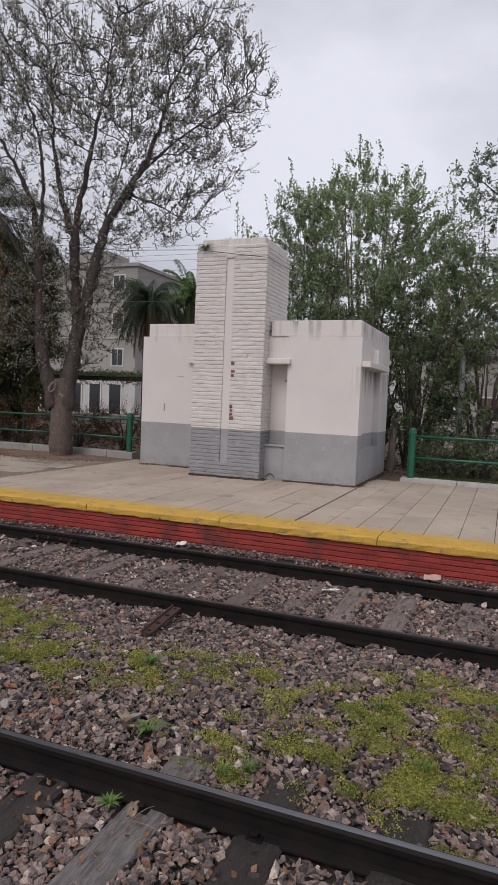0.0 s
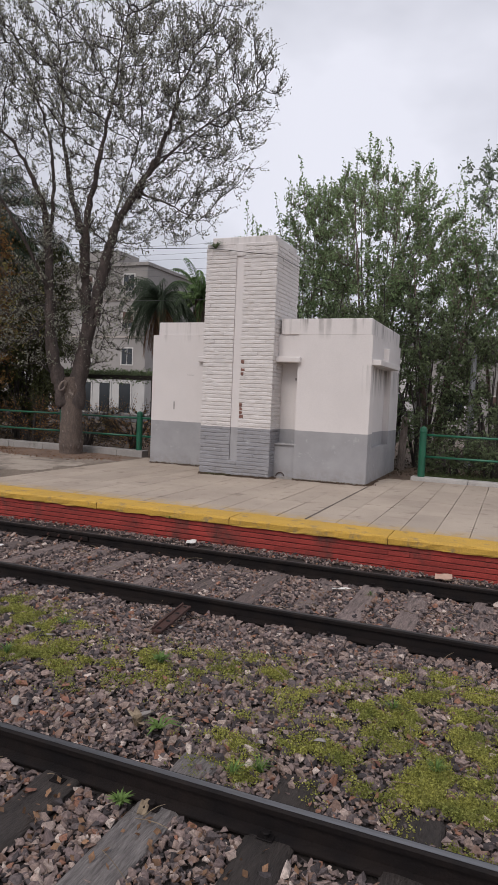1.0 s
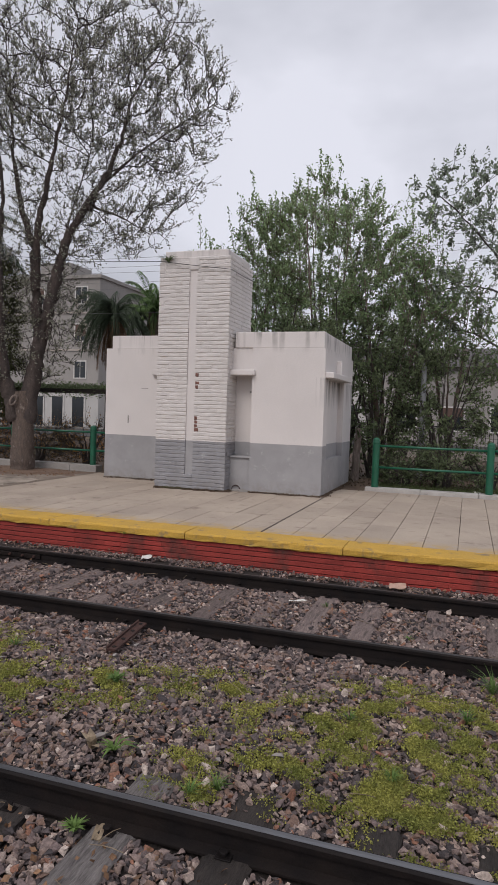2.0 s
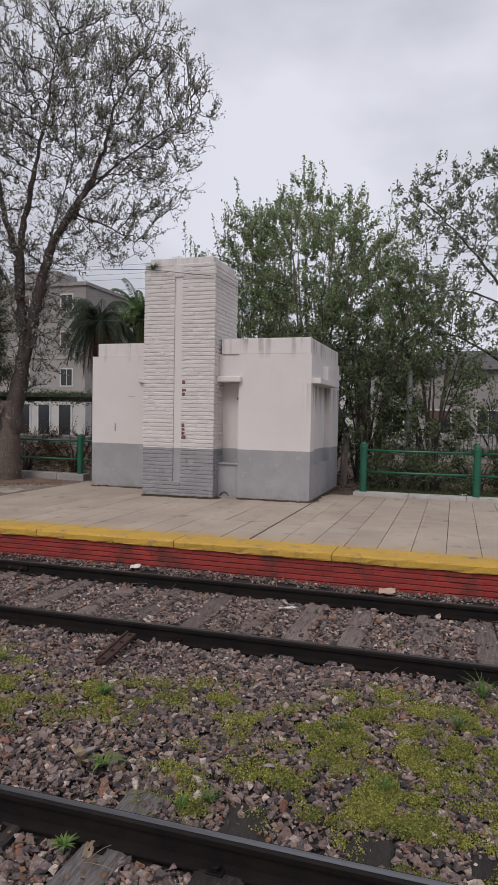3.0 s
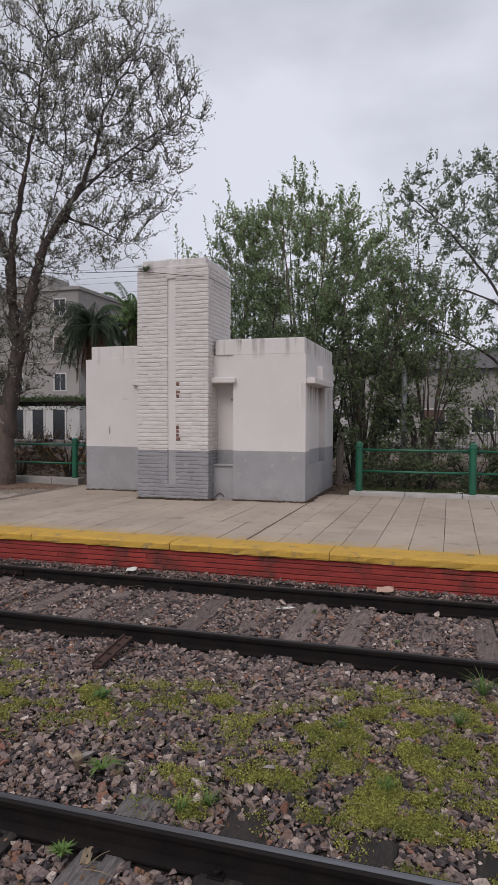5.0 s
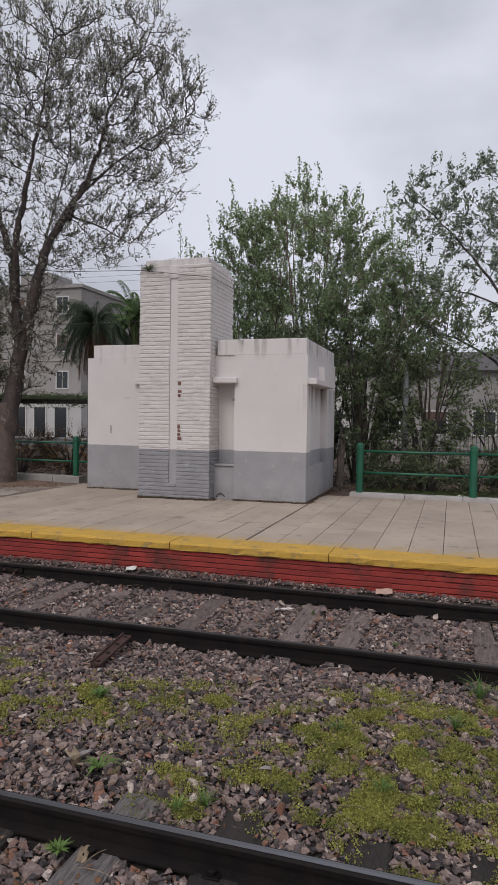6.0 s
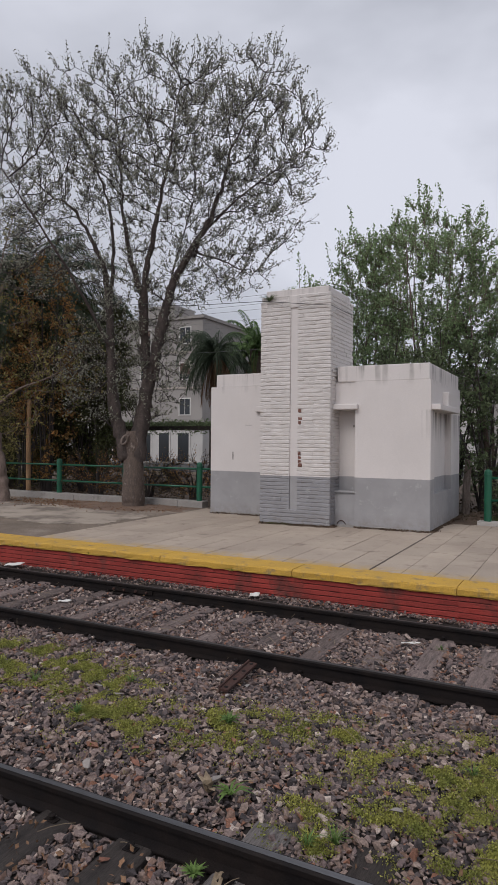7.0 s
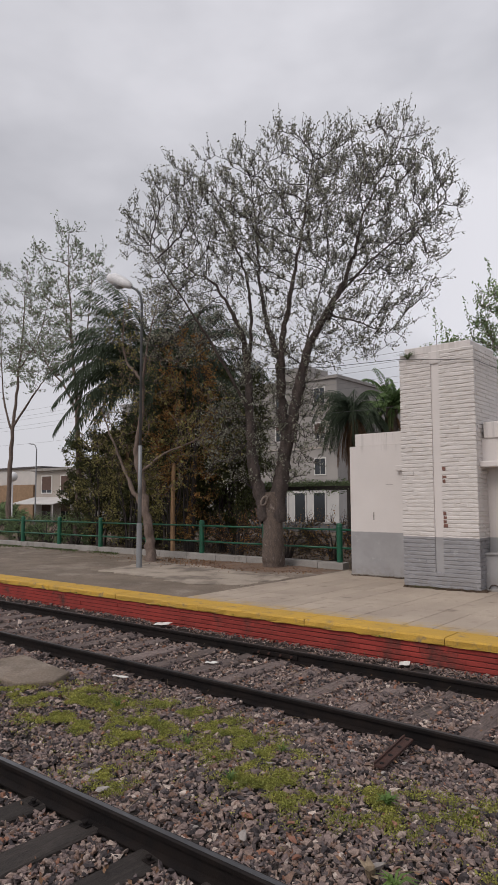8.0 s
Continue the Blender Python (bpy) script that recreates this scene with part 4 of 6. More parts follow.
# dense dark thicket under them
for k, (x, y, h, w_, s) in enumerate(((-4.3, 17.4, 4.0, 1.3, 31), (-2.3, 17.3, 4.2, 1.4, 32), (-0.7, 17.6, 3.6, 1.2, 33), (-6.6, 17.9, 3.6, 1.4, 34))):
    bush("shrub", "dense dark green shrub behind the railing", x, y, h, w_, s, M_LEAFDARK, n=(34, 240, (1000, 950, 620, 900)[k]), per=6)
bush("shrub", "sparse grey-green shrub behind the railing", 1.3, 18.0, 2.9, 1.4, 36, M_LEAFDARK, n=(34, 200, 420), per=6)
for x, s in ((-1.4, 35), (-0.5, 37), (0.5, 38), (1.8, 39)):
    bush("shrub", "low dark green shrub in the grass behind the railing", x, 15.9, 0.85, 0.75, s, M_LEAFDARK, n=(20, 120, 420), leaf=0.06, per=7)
for x, y, h, w_, s in ((-5.2, 18.0, 5.2, 1.5, 131), (-3.3, 18.0, 5.4, 1.5, 132)):
    bush("shrub", "tall fresh green shrub behind the monument", x, y, h, w_, s, M_LEAFMID, n=(40, 300, 520), per=6)

# spreading grey-green tree to the side
limbs = [([(0, 0, 0), (0.05, 0, 1.2), (0.1, 0, 2.2)], 0.15, 0.12),
         ([(0.1, 0, 2.0), (-0.3, -0.2, 3.6), (-1.0, -0.3, 5.4), (-2.4, -0.3, 7.2), (-3.6, -0.3, 8.3)], 0.085, 0.012),
         ([(0.1, 0, 2.1), (0.3, 0.2, 4.0), (0.0, 0.3, 6.5), (-0.6, 0.3, 8.6)], 0.085, 0.012),
         ([(0.1, 0, 2.0), (1.0, 0, 3.9), (1.9, 0, 6.0), (2.5, 0, 8.2)], 0.085, 0.012),
         ([(0.0, 0, 1.9), (-1.0, -0.4, 3.4), (-2.4, -0.6, 4.2), (-3.6, -0.7, 3.9)], 0.055, 0.01),
         ([(0.2, 0, 3.6), (-0.9, -0.5, 4.9), (-2.2, -0.7, 5.4), (-3.4, -0.8, 5.2)], 0.05, 0.01)]
blobs = [((-0.8, 0, 7.4), (2.2, 2.0, 2.0), 2.4), ((1.4, 0, 6.6), (2.0, 2.0, 2.2), 1.6), ((-2.8, -0.4, 5.0), (1.5, 1.4, 1.2), 0.6), ((-2.7, 0, 7.9), (1.5, 1.3, 1.4), 1.1), ((-1.0, 0, 4.6), (1.4, 1.4, 1.0), 0.35)]
grow_tree("tree", "spreading sparse tree with grey-green leaves behind the railing", (2.2, 20.2, 0.28), limbs, blobs, (860, 1900), 0.118, 41,
          M_BARKDARK, M_LEAFGREY, twig=(0.2, 0.5), per_twig=8, up=0.35, radius=0.016, step=0.25, tip=0.0065)

# small crooked tree by the lamp
limbs = [([(0, 0, -0.03), (-0.12, 0.02, 0.7), (-0.3, 0.05, 1.5), (-0.55, 0.05, 2.4), (-0.75, 0.05, 3.3)], 0.15, 0.10),
         ([(-0.75, 0.05, 3.2), (-0.6, 0.1, 4.4), (-0.52, 0.1, 5.2), (-0.9, 0.1, 5.6), (-1.3, 0.1, 5.9), (-1.5, 0.1, 6.6), (-1.4, 0.1, 7.6)], 0.085, 0.02),
         ([(-0.55, 0.05, 5.0), (-0.35, 0.0, 5.9), (-0.1, 0, 6.8), (0.3, 0, 7.8)], 0.05, 0.012),
         ([(-0.3, 0.03, 1.4), (-1.1, 0.1, 2.3), (-1.9, 0.2, 3.4), (-2.6, 0.2, 4.6)], 0.085, 0.015),
         ([(-0.6, 0.0, 2.5), (0.3, 0.2, 3.1), (1.4, 0.4, 3.4), (2.4, 0.5, 4.2)], 0.045, 0.012)]
blobs = [((-0.8, 0.4, 6.2), (1.7, 1.4, 1.9), 1.2), ((1.4, 0.6, 3.8), (1.9, 1.2, 1.5), 1.2), ((-2.0, 0.4, 3.9), (1.7, 1.2, 1.6), 1.4), ((-0.6, 0.3, 2.6), (1.4, 0.9, 1.0), 0.5)]
grow_tree("tree", "small crooked tree with sparse olive leaves beside the lamp", (-14.1, 12.75, PLAT - 0.03), limbs, blobs, (480, 760), 0.085, 51,
          M_BARKWARM, M_LEAFOLIVE, M_BARKWARM, twig=(0.2, 0.55), per_twig=5, up=0.2, radius=0.016, tip=0.006)

# thin trees at the far side of the garden
for x, y, h, s, side in ((-21.9, 15.9, 13.6, 61, 1), (-28.6, 17.0, 13.0, 62, -1)):
    limbs = [([(0, 0, 0), (0.1, 0, 3.0), (-0.1, 0, 5.5), (-0.5, 0, 8.0), (-0.8, 0, 10.5), (-1.0, 0, h)], 0.14, 0.012),
             ([(-0.1, 0, 5.3), (-1.3, 0.2, 6.6), (-2.4, 0.2, 7.4), (-3.4, 0.2, 8.8)], 0.06, 0.012), ([(-0.1, 0, 4.8), (0.5, -0.2, 6.6), (0.8, -0.2, 8.8), (1.0, -0.2, 10.8)], 0.06, 0.012),
             ([(-0.5, 0, 8.0), (-1.5, 0.4, 9.4), (-2.3, 0.4, 11.4)], 0.04, 0.012)]
    limbs = [([(px * side, py, pz) for px, py, pz in pts], a, b) for pts, a, b in limbs]
    blobs = [((-0.9 * side, 0, 10.6), (2.1, 2.0, 2.9), 1.6), ((-2.5 * side, 0, 8.2), (1.7, 1.6, 1.9), 1.0), ((0.8 * side, 0, 8.9), (1.3, 1.4, 2.3), 0.7)]
    grow_tree("tree", "slender sparse tree with few young leaves", (x, y, 0.28), limbs, blobs, (460, 900), 0.125, s, M_BARKWARM, M_LEAFGREY, M_BARKWARM,
              twig=(0.25, 0.6), per_twig=5, up=0.6, radius=0.018, group="slender trees of the garden", step=0.25, tip=0.007)


# ---- palms ----
def palm(x, y, z_crown, length, n, seed, droop, label, dead=6, lean=(0, 0), green=None):
    r = np.random.default_rng(seed)
    ob = thing("palm_tree", label, "palm tree", at=(x, y, 0.28))
    zc = z_crown - 0.28
    tr = Tubes()
    pts = [(lean[0] * (1 - t), lean[1] * (1 - t), zc * t) for t in np.linspace(0, 1, 14)]
    tr.add(pts, [0.24 + 0.03 * (i % 2) for i in range(14)], 12)
    part("trunk", tr.mesh("trunk", M_BARK), M_BARK, ob)
    for kind, count, m in (("frond_crown", n, green or M_PALM), ("dead_frond_skirt", dead, M_PALMDEAD)):
        ribs, v = Tubes(), []
        for k in range(count):
            a = r.random() * 2 * math.pi
            el = r.uniform(-0.25, 1.25) if kind == "frond_crown" else r.uniform(-1.2, -0.7)
            L = length * r.uniform(0.8, 1.1)
            p, q = [np.array([0, 0, zc])], np.array([math.cos(a) * math.cos(el), math.sin(a) * math.cos(el), math.sin(el)])
            for i in range(12):
                p.append(p[-1] + q * L / 12)
                q = q + np.array([0, 0, -droop / 12 * (0.6 + 1.2 * i / 12)])
                q /= np.linalg.norm(q)
            p = np.array(p)
            ribs.add(p, np.linspace(0.028, 0.006, 13), 4)
            for i in np.linspace(1.2, 11.9, 56):
                j = int(i)
                c = p[j] + (p[min(j + 1, 12)] - p[j]) * (i - j)
                d = p[min(j + 1, 12)] - p[j]
                d /= np.linalg.norm(d)
                side = np.cross(d, [0, 0, 1.0])
                side /= np.linalg.norm(side) + 1e-6
                ll = length * 0.155 * (1 - 0.55 * abs(i / 12 - 0.45) * 1.4)
                for s in (-1, 1):
                    e = d * 0.55 + side * s * 0.8 + np.array([0, 0, -0.35 - 0.2 * droop]) + r.normal(0, 0.1, 3)
                    e /= np.linalg.norm(e)
                    w_ = np.cross(e, [0.1, 0.2, 1.0]) * (0.017 if droop > 2 else 0.034)
                    v.append([c - w_ * 0.5, c + e * ll * 0.5 + w_ * 0.9, c + e * ll - np.array([0, 0, 0.04]), c + e * ll * 0.5 - w_ * 0.9])
        part("rib_work", ribs.mesh("rib_work", m), m, ob)
        v = np.array(v)
        tagged(part(kind, big_mesh(kind, v.reshape(-1, 3), np.arange(len(v) * 4).reshape(-1, 4), m), m, ob), kind="stuff")
    return ob


palm(-18.5, 17.0, 6.9, 4.3, 130, 71, 1.35, "date palm with a dense dark crown behind the railing", 16)
palm(-14.3, 24.5, 5.7, 2.3, 80, 72, 2.9, "palm with drooping dark fronds near the houses", 26)
palm(-13.2, 26.0, 6.1, 2.0, 36, 73, 1.5, "green fan of a palm behind the monument", 4, green=M_PALMFRESH)
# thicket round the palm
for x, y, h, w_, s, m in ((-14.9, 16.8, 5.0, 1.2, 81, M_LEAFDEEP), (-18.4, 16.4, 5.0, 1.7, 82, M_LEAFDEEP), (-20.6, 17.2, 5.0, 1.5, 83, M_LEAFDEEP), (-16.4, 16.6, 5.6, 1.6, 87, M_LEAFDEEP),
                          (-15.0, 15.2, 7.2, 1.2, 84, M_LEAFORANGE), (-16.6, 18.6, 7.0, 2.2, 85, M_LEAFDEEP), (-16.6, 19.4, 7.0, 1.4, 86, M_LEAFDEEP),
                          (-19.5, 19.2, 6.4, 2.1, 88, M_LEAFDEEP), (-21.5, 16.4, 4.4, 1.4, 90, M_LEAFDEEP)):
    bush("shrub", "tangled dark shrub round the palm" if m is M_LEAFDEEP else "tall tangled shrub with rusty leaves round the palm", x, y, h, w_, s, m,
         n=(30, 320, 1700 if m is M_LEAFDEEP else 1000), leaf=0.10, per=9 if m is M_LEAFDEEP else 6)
for x, y, h, w_, s in ((-17.6, 15.0, 3.4, 1.2, 92), (-19.6, 15.3, 4.2, 1.2, 93), (-15.6, 14.9, 4.4, 1.1, 94)):
    bush("shrub", "thin twiggy shrub with olive leaves behind the railing", x, y, h, w_, s, M_LEAFOLIVE, n=(30, 260, 460), leaf=0.085, per=5)
for x, s in ((-23.4, 96), (-25.2, 97), (-27.4, 98), (-21.6, 99)):
    bush("shrub", "low green shrub along the far railing", x, 15.6, 1.0, 0.9, s, M_LEAFMID, n=(20, 110, 380), leaf=0.07, per=7)

# ---- distance: street and houses ----
M_ROAD = plain("street_asphalt", (0.075, 0.072, 0.07), (0.055, 0.053, 0.052), scale=2, fine=60, bump=0.4)
M_STUCCO = plain("grey_beige_stucco", (0.325, 0.305, 0.288), (0.265, 0.25, 0.236), scale=0.5, fine=20, bump=0.2, grain=0.1, c3=(0.25, 0.235, 0.22), amount=0.2, scale3=0.6)
M_CREAM = plain("cream_stucco", (0.42, 0.375, 0.335), (0.36, 0.32, 0.285), scale=0.6, fine=20, bump=0.2, grain=0.1, c3=(0.33, 0.29, 0.25), amount=0.2, scale3=0.7)
M_WHITEW = plain("white_house_wall", (0.54, 0.525, 0.505), (0.46, 0.445, 0.43), scale=0.8, fine=20, bump=0.15, grain=0.08)
M_FRAME = plain("white_window_frame", (0.60, 0.585, 0.56), (0.52, 0.505, 0.485), fine=30, bump=0.05)
M_SHUTTER = plain("brown_roller_shutter", (0.12, 0.075, 0.06), (0.09, 0.058, 0.048), scale=3, fine=40, bump=0.2, stretch=(1, 1, 12))
M_ROOF = plain("dark_roof", (0.11, 0.10, 0.10), (0.075, 0.07, 0.072), scale=2, fine=30, bump=0.4)
M_BRICKFAR = plain("tan_brick_wall", (0.32, 0.21, 0.13), (0.25, 0.165, 0.10), scale=3, fine=25, bump=0.4)
M_IRON = plain("dark_iron", (0.03, 0.03, 0.032), (0.045, 0.043, 0.042), fine=50, bump=0.1, rough=0.6)
M_GLASS = bpy.data.materials.new("dark_window_glass")
M_GLASS.use_nodes = True
gb = M_GLASS.node_tree.nodes["Principled BSDF"]
gb.inputs["Base Color"].default_value = (0.025, 0.03, 0.034, 1)
gb.inputs["Roughness"].default_value, gb.inputs["Specular IOR Level"].default_value = 0.08, 0.6

tagged(part("road", Geo().box(-120, 60, 30.0, 39.5, 0.28, 0.325), M_ROAD), "grey street behind the station garden", "road", kind="structure")
tagged(part("pavement", Geo().box(-120, 60, 39.5, 40.19, 0.28, 0.42), M_CONC, bevel=0.01), "pale pavement along the houses", "pavement", kind="structure")


def window(parent, x, y, z, w, h, shutter=0.0, facing=-1):
    """A framed window standing in a wall whose face is at y."""
    win = part("window", Geo().box(x - w / 2 - 0.09, x + w / 2 + 0.09, y - 0.05, y + 0.03, z - 0.10, z - 0.02)
               .box(x - w / 2 - 0.09, x - w / 2, y - 0.04, y + 0.03, z - 0.02, z + h + 0.09).box(x + w / 2, x + w / 2 + 0.09, y - 0.04, y + 0.03, z - 0.02, z + h + 0.09)
               .box(x - w / 2, x + w / 2, y - 0.04, y + 0.03, z + h, z + h + 0.09), M_FRAME, parent)
    part("pane", Geo().box(x - w / 2, x - 0.02, y - 0.012, y + 0.01, z - 0.02, z + h), M_GLASS, win)
    part("pane", Geo().box(x + 0.02, x + w / 2, y - 0.012, y + 0.01, z - 0.02, z + h), M_GLASS, win)
    part("mullion", Geo().box(x - 0.02, x + 0.02, y - 0.02, y + 0.01, z - 0.02, z + h), M_FRAME, win)
    if shutter:
        part("shutter", Geo().box(x - w / 2 + 0.005, x + w / 2 - 0.005, y - 0.03, y - 0.021, z + h * (1 - shutter), z + h - 0.003), M_SHUTTER, win)
    return win


# grey apartment house
apt = thing("apartment_building", "grey-beige apartment house with white framed windows", "building", at=(0, 0, 0.3))
AX0, AX1, AY = -52.0, -26.6, 43.4
part("wall", Geo().box(AX0, AX1, AY, AY + 11, 0, 11.2), M_STUCCO, apt)
part("roof", Geo().box(AX0 - 0.15, AX1 + 0.15, AY - 0.15, AY + 11.1, 11.2, 11.45), M_CONC, apt)
part("roof_tank", Geo().box(-33.0, -30.2, AY + 1.5, AY + 4.5, 11.45, 12.8), M_STUCCO, apt)
for i, x in enumerate((-28.2, -32.0, -35.8, -39.6, -43.4, -47.2)):
    for j, z in enumerate((3.75, 6.55, 9.35)):
        window(apt, x, AY, z, 0.95, 1.2, shutter=(0, 0.4, 0.7, 0.25)[(i + 2 * j) % 4])
for z in (2.95, 5.75, 8.55):
    part("string_course", Geo().box(AX0, AX1 + 0.04, AY - 0.07, AY, z, z + 0.14), M_CREAM, apt)
# white ground-floor shops before it
shop = thing("low_house", "low white house front with dark doors", "house", at=(0, 0, 0.42))
part("wall", Geo().box(-36.0, -24.6, 40.2, 43.35, 0, 2.9), M_WHITEW, shop)
part("roof", Geo().box(-36.2, -24.4, 40.0, 43.38, 2.9, 3.1), M_CONC, shop)
for x, w_, h in ((-26.2, 0.95, 2.1), (-27.9, 0.9, 2.1), (-29.6, 1.0, 2.1), (-31.8, 1.7, 2.2), (-34.4, 1.0, 2.1)):
    d = part("door", Geo().box(x - w_ / 2, x + w_ / 2, 40.14, 40.198, 0, h), M_SHUTTER if w_ > 1.2 else M_GLASS, shop)
    part("frame", Geo().box(x - w_ / 2 - 0.1, x - w_ / 2, 40.12, 40.198, 0, h + 0.1).box(x + w_ / 2, x + w_ / 2 + 0.1, 40.12, 40.198, 0, h + 0.1)
         .box(x - w_ / 2, x + w_ / 2, 40.12, 40.198, h, h + 0.1), M_FRAME, d)

# cream house with brown shutters and an awning
house = thing("house", "cream two-storey house with brown shutters and a pale awning", "house", at=(0, 0, 0.3))
part("wall", Geo().box(-48.1, -42.2, 31.0, 40, 0, 4.15), M_CREAM, house)
part("roof", Geo().box(-48.4, -41.9, 30.7, 40.3, 4.15, 4.35), M_CONC, house)
for x in (-46.5, -43.9):
    window(house, x, 31.0, 2.4, 1.3, 1.3, shutter=0.85)
    window(house, x, 31.0, 0.3, 1.25, 1.2, shutter=0.5)
part("awning", Geo().prism([(28.8, 1.45), (31.0, 1.98), (31.0, 2.03), (28.8, 1.51)], -48.2, -42.4), M_WHITEW, house, "pale sloping awning")
for x in (-48.0, -42.6):
    part("awning_post", Geo().tube([(x, 28.9, 0), (x, 28.9, 1.47)], [0.04, 0.04], 8), M_FRAME, house)
wall_house = thing("house", "low tan brick house with a pale upper wall", "house", at=(0, 0, 0.3))
part("wall", Geo().box(-68, -49.2, 31.5, 38, 0, 3.1), M_BRICKFAR, wall_house)
part("upper_wall", Geo().box(-68, -50.4, 33.0, 38, 3.1, 4.6), M_WHITEW, wall_house)
part("roof", Geo().box(-68.2, -50.2, 32.8, 38.2, 4.6, 4.75), M_ROOF, wall_house)
for k, (x, y, h) in enumerate(((-45.5, 26.6, 1.2), (-47.6, 26.9, 1.7), (-49.6, 27.2, 1.9), (-42.0, 25.0, 1.3))):
    bush("shrub", "rounded green garden shrub before the low houses", x, y, h, 1.2, 150 + k, M_LEAFMID, n=(20, 110, 360), leaf=0.13, per=6)
globe = thing("globe_lamp", "pale globe lamp on a slim post in the garden", "street lamp", at=(-36.7, 22.0, 0.28))
part("post", Geo().tube([(0, 0, 0), (0, 0, 2.95)], [0.05, 0.045], 10), M_LAMP, globe)
part("globe", Geo().tube([(0, 0, 2.93 + 0.3 - 0.3 * math.cos(a)) for a in [0.25 + k * 2.7 / 8 for k in range(9)]], [0.3 * math.sin(0.25 + k * 2.7 / 8) for k in range(9)], 16), M_LAMP, globe, smooth=True)

# houses behind the shoots
for x0, x1, y, h, m, label in ((-5.0, 3.2, 40.6, 4.6, M_STUCCO, "grey house half hidden by leaves"), (3.6, 12.5, 40.4, 4.2, M_STUCCO, "grey low house half hidden by leaves"),
                               (-18.0, -6.0, 41.0, 5.0, M_WHITEW, "white house half hidden by leaves")):
    ob = thing("house", label, "house", at=(0, 0, 0.3))
    part("wall", Geo().box(x0, x1, y, y + 8, 0, h), m, ob)
    part("roof", Geo().prism([(y - 0.4, h), (y + 8.4, h), (y + 4, h + 1.5)], x0 - 0.3, x1 + 0.3), M_ROOF, ob)
    n = int((x1 - x0) / 2.4)
    for i in range(n):
        x = x0 + (x1 - x0) * (i + 0.5) / n
        window(ob, x, y, 0.9, 1.2, 1.3, shutter=0.4 if i % 2 else 0.0)
        if h > 6:
            window(ob, x, y, 3.7, 1.2, 1.3, shutter=0.6)

# iron railing of the garden along the street
railing = thing("iron_railing", "dark iron railing along the street", "railing", at=(0, 0, 0.3))
part("plinth", Geo().box(-9, 9, 26.9, 27.1, 0, 0.28), M_CREAM, railing)
for z in (0.4, 1.25):
    part("rail", Geo().box(-9, 9, 26.985, 27.015, z, z + 0.035), M_IRON, railing)
bar_me = Geo().box(-0.011, 0.011, -0.011, 0.011, 0.28, 1.4).mesh("bar")
for i in range(120):
    part("bar", bar_me, M_IRON, railing).location = (-8.95 + 0.15 * i, 27.0, 0)

# pergola with creeper
perg = thing("pergola", "dark wooden pergola overgrown with creeper", "pergola", at=(0, 0, 0.28))
for y in (22.0, 23.6):
    part("beam", Geo().box(-18.5, -12.9, y - 0.06, y + 0.06, 2.15, 2.29), M_SLEEPDARK, perg)
    for x in (-18.2, -13.1):
        part("post", Geo().box(x - 0.045, x + 0.045, y - 0.045, y + 0.045, 0, 2.15), M_SLEEPDARK, perg)
r9 = np.random.default_rng(91)
vine = np.stack([r9.uniform(-18.7, -12.7, 3600), r9.uniform(21.7, 23.9, 3600), 2.32 + np.abs(r9.normal(0, 0.09, 3600)) - (r9.random(3600) < 0.2) * r9.random(3600) * 0.4], 1)
part("creeper", leaf_cloud("creeper", vine, r9, 0.11, M_LEAFDARK), M_LEAFDARK, perg)

# poles
tagged(part("utility_pole", Geo().tube([(-1.12, 17.3, 0.25), (-1.12, 17.3, 2.0), (-1.12, 17.3, 3.3)], [0.075, 0.07, 0.066], 12), M_GALV), "grey concrete pole behind the railing", "pole")
tagged(part("wooden_stake", Geo().tube([(-14.98, 14.45, 0.25), (-15.0, 14.45, 1.7), (-14.98, 14.47, 3.2)], [0.075, 0.07, 0.06], 9),
            plain("tan_pole_wood", (0.32, 0.20, 0.11), (0.24, 0.145, 0.08), scale=4, stretch=(3, 3, 0.5), spread=0.1)), "tan wooden pole standing among the shrubs", "pole")
tagged(part("wooden_stake", Geo().tube([(-2.62, 16.3, 0.25), (-2.6, 16.3, 1.0), (-2.55, 16.3, 1.6)], [0.10, 0.09, 0.08], 9), M_LIME), "limewashed slim trunk behind the railing", "pole")
g = Geo().tube([(-34.2, 22.0, 0.25), (-34.2, 22.0, 5.1), (-34.4, 22.0, 5.35), (-35.0, 22.0, 5.45)], [0.05, 0.035, 0.03, 0.03], 8)
tagged(part("street_lamp", g, M_GALV), "thin grey lamp post far along the garden", "street lamp")

# overhead wires
for i, (y, z) in enumerate(((22.0, 6.35), (22.1, 6.6), (22.0, 6.95), (22.2, 7.2), (22.3, 7.55), (23.0, 5.6))):
    g = Geo()
    for k in range(-3, 2):
        x0 = k * 24.0
        pts = [(x0 + 24 * t, y, z - 0.32 * 4 * t * (1 - t) + 0.32) for t in [j / 12 for j in range(13)]]
        g.tube(pts, [0.006] * 13, 4, cap=False)
    tagged(part("power_line", g, M_WIRE), "thin grey overhead power line", "cable", "overhead power lines")

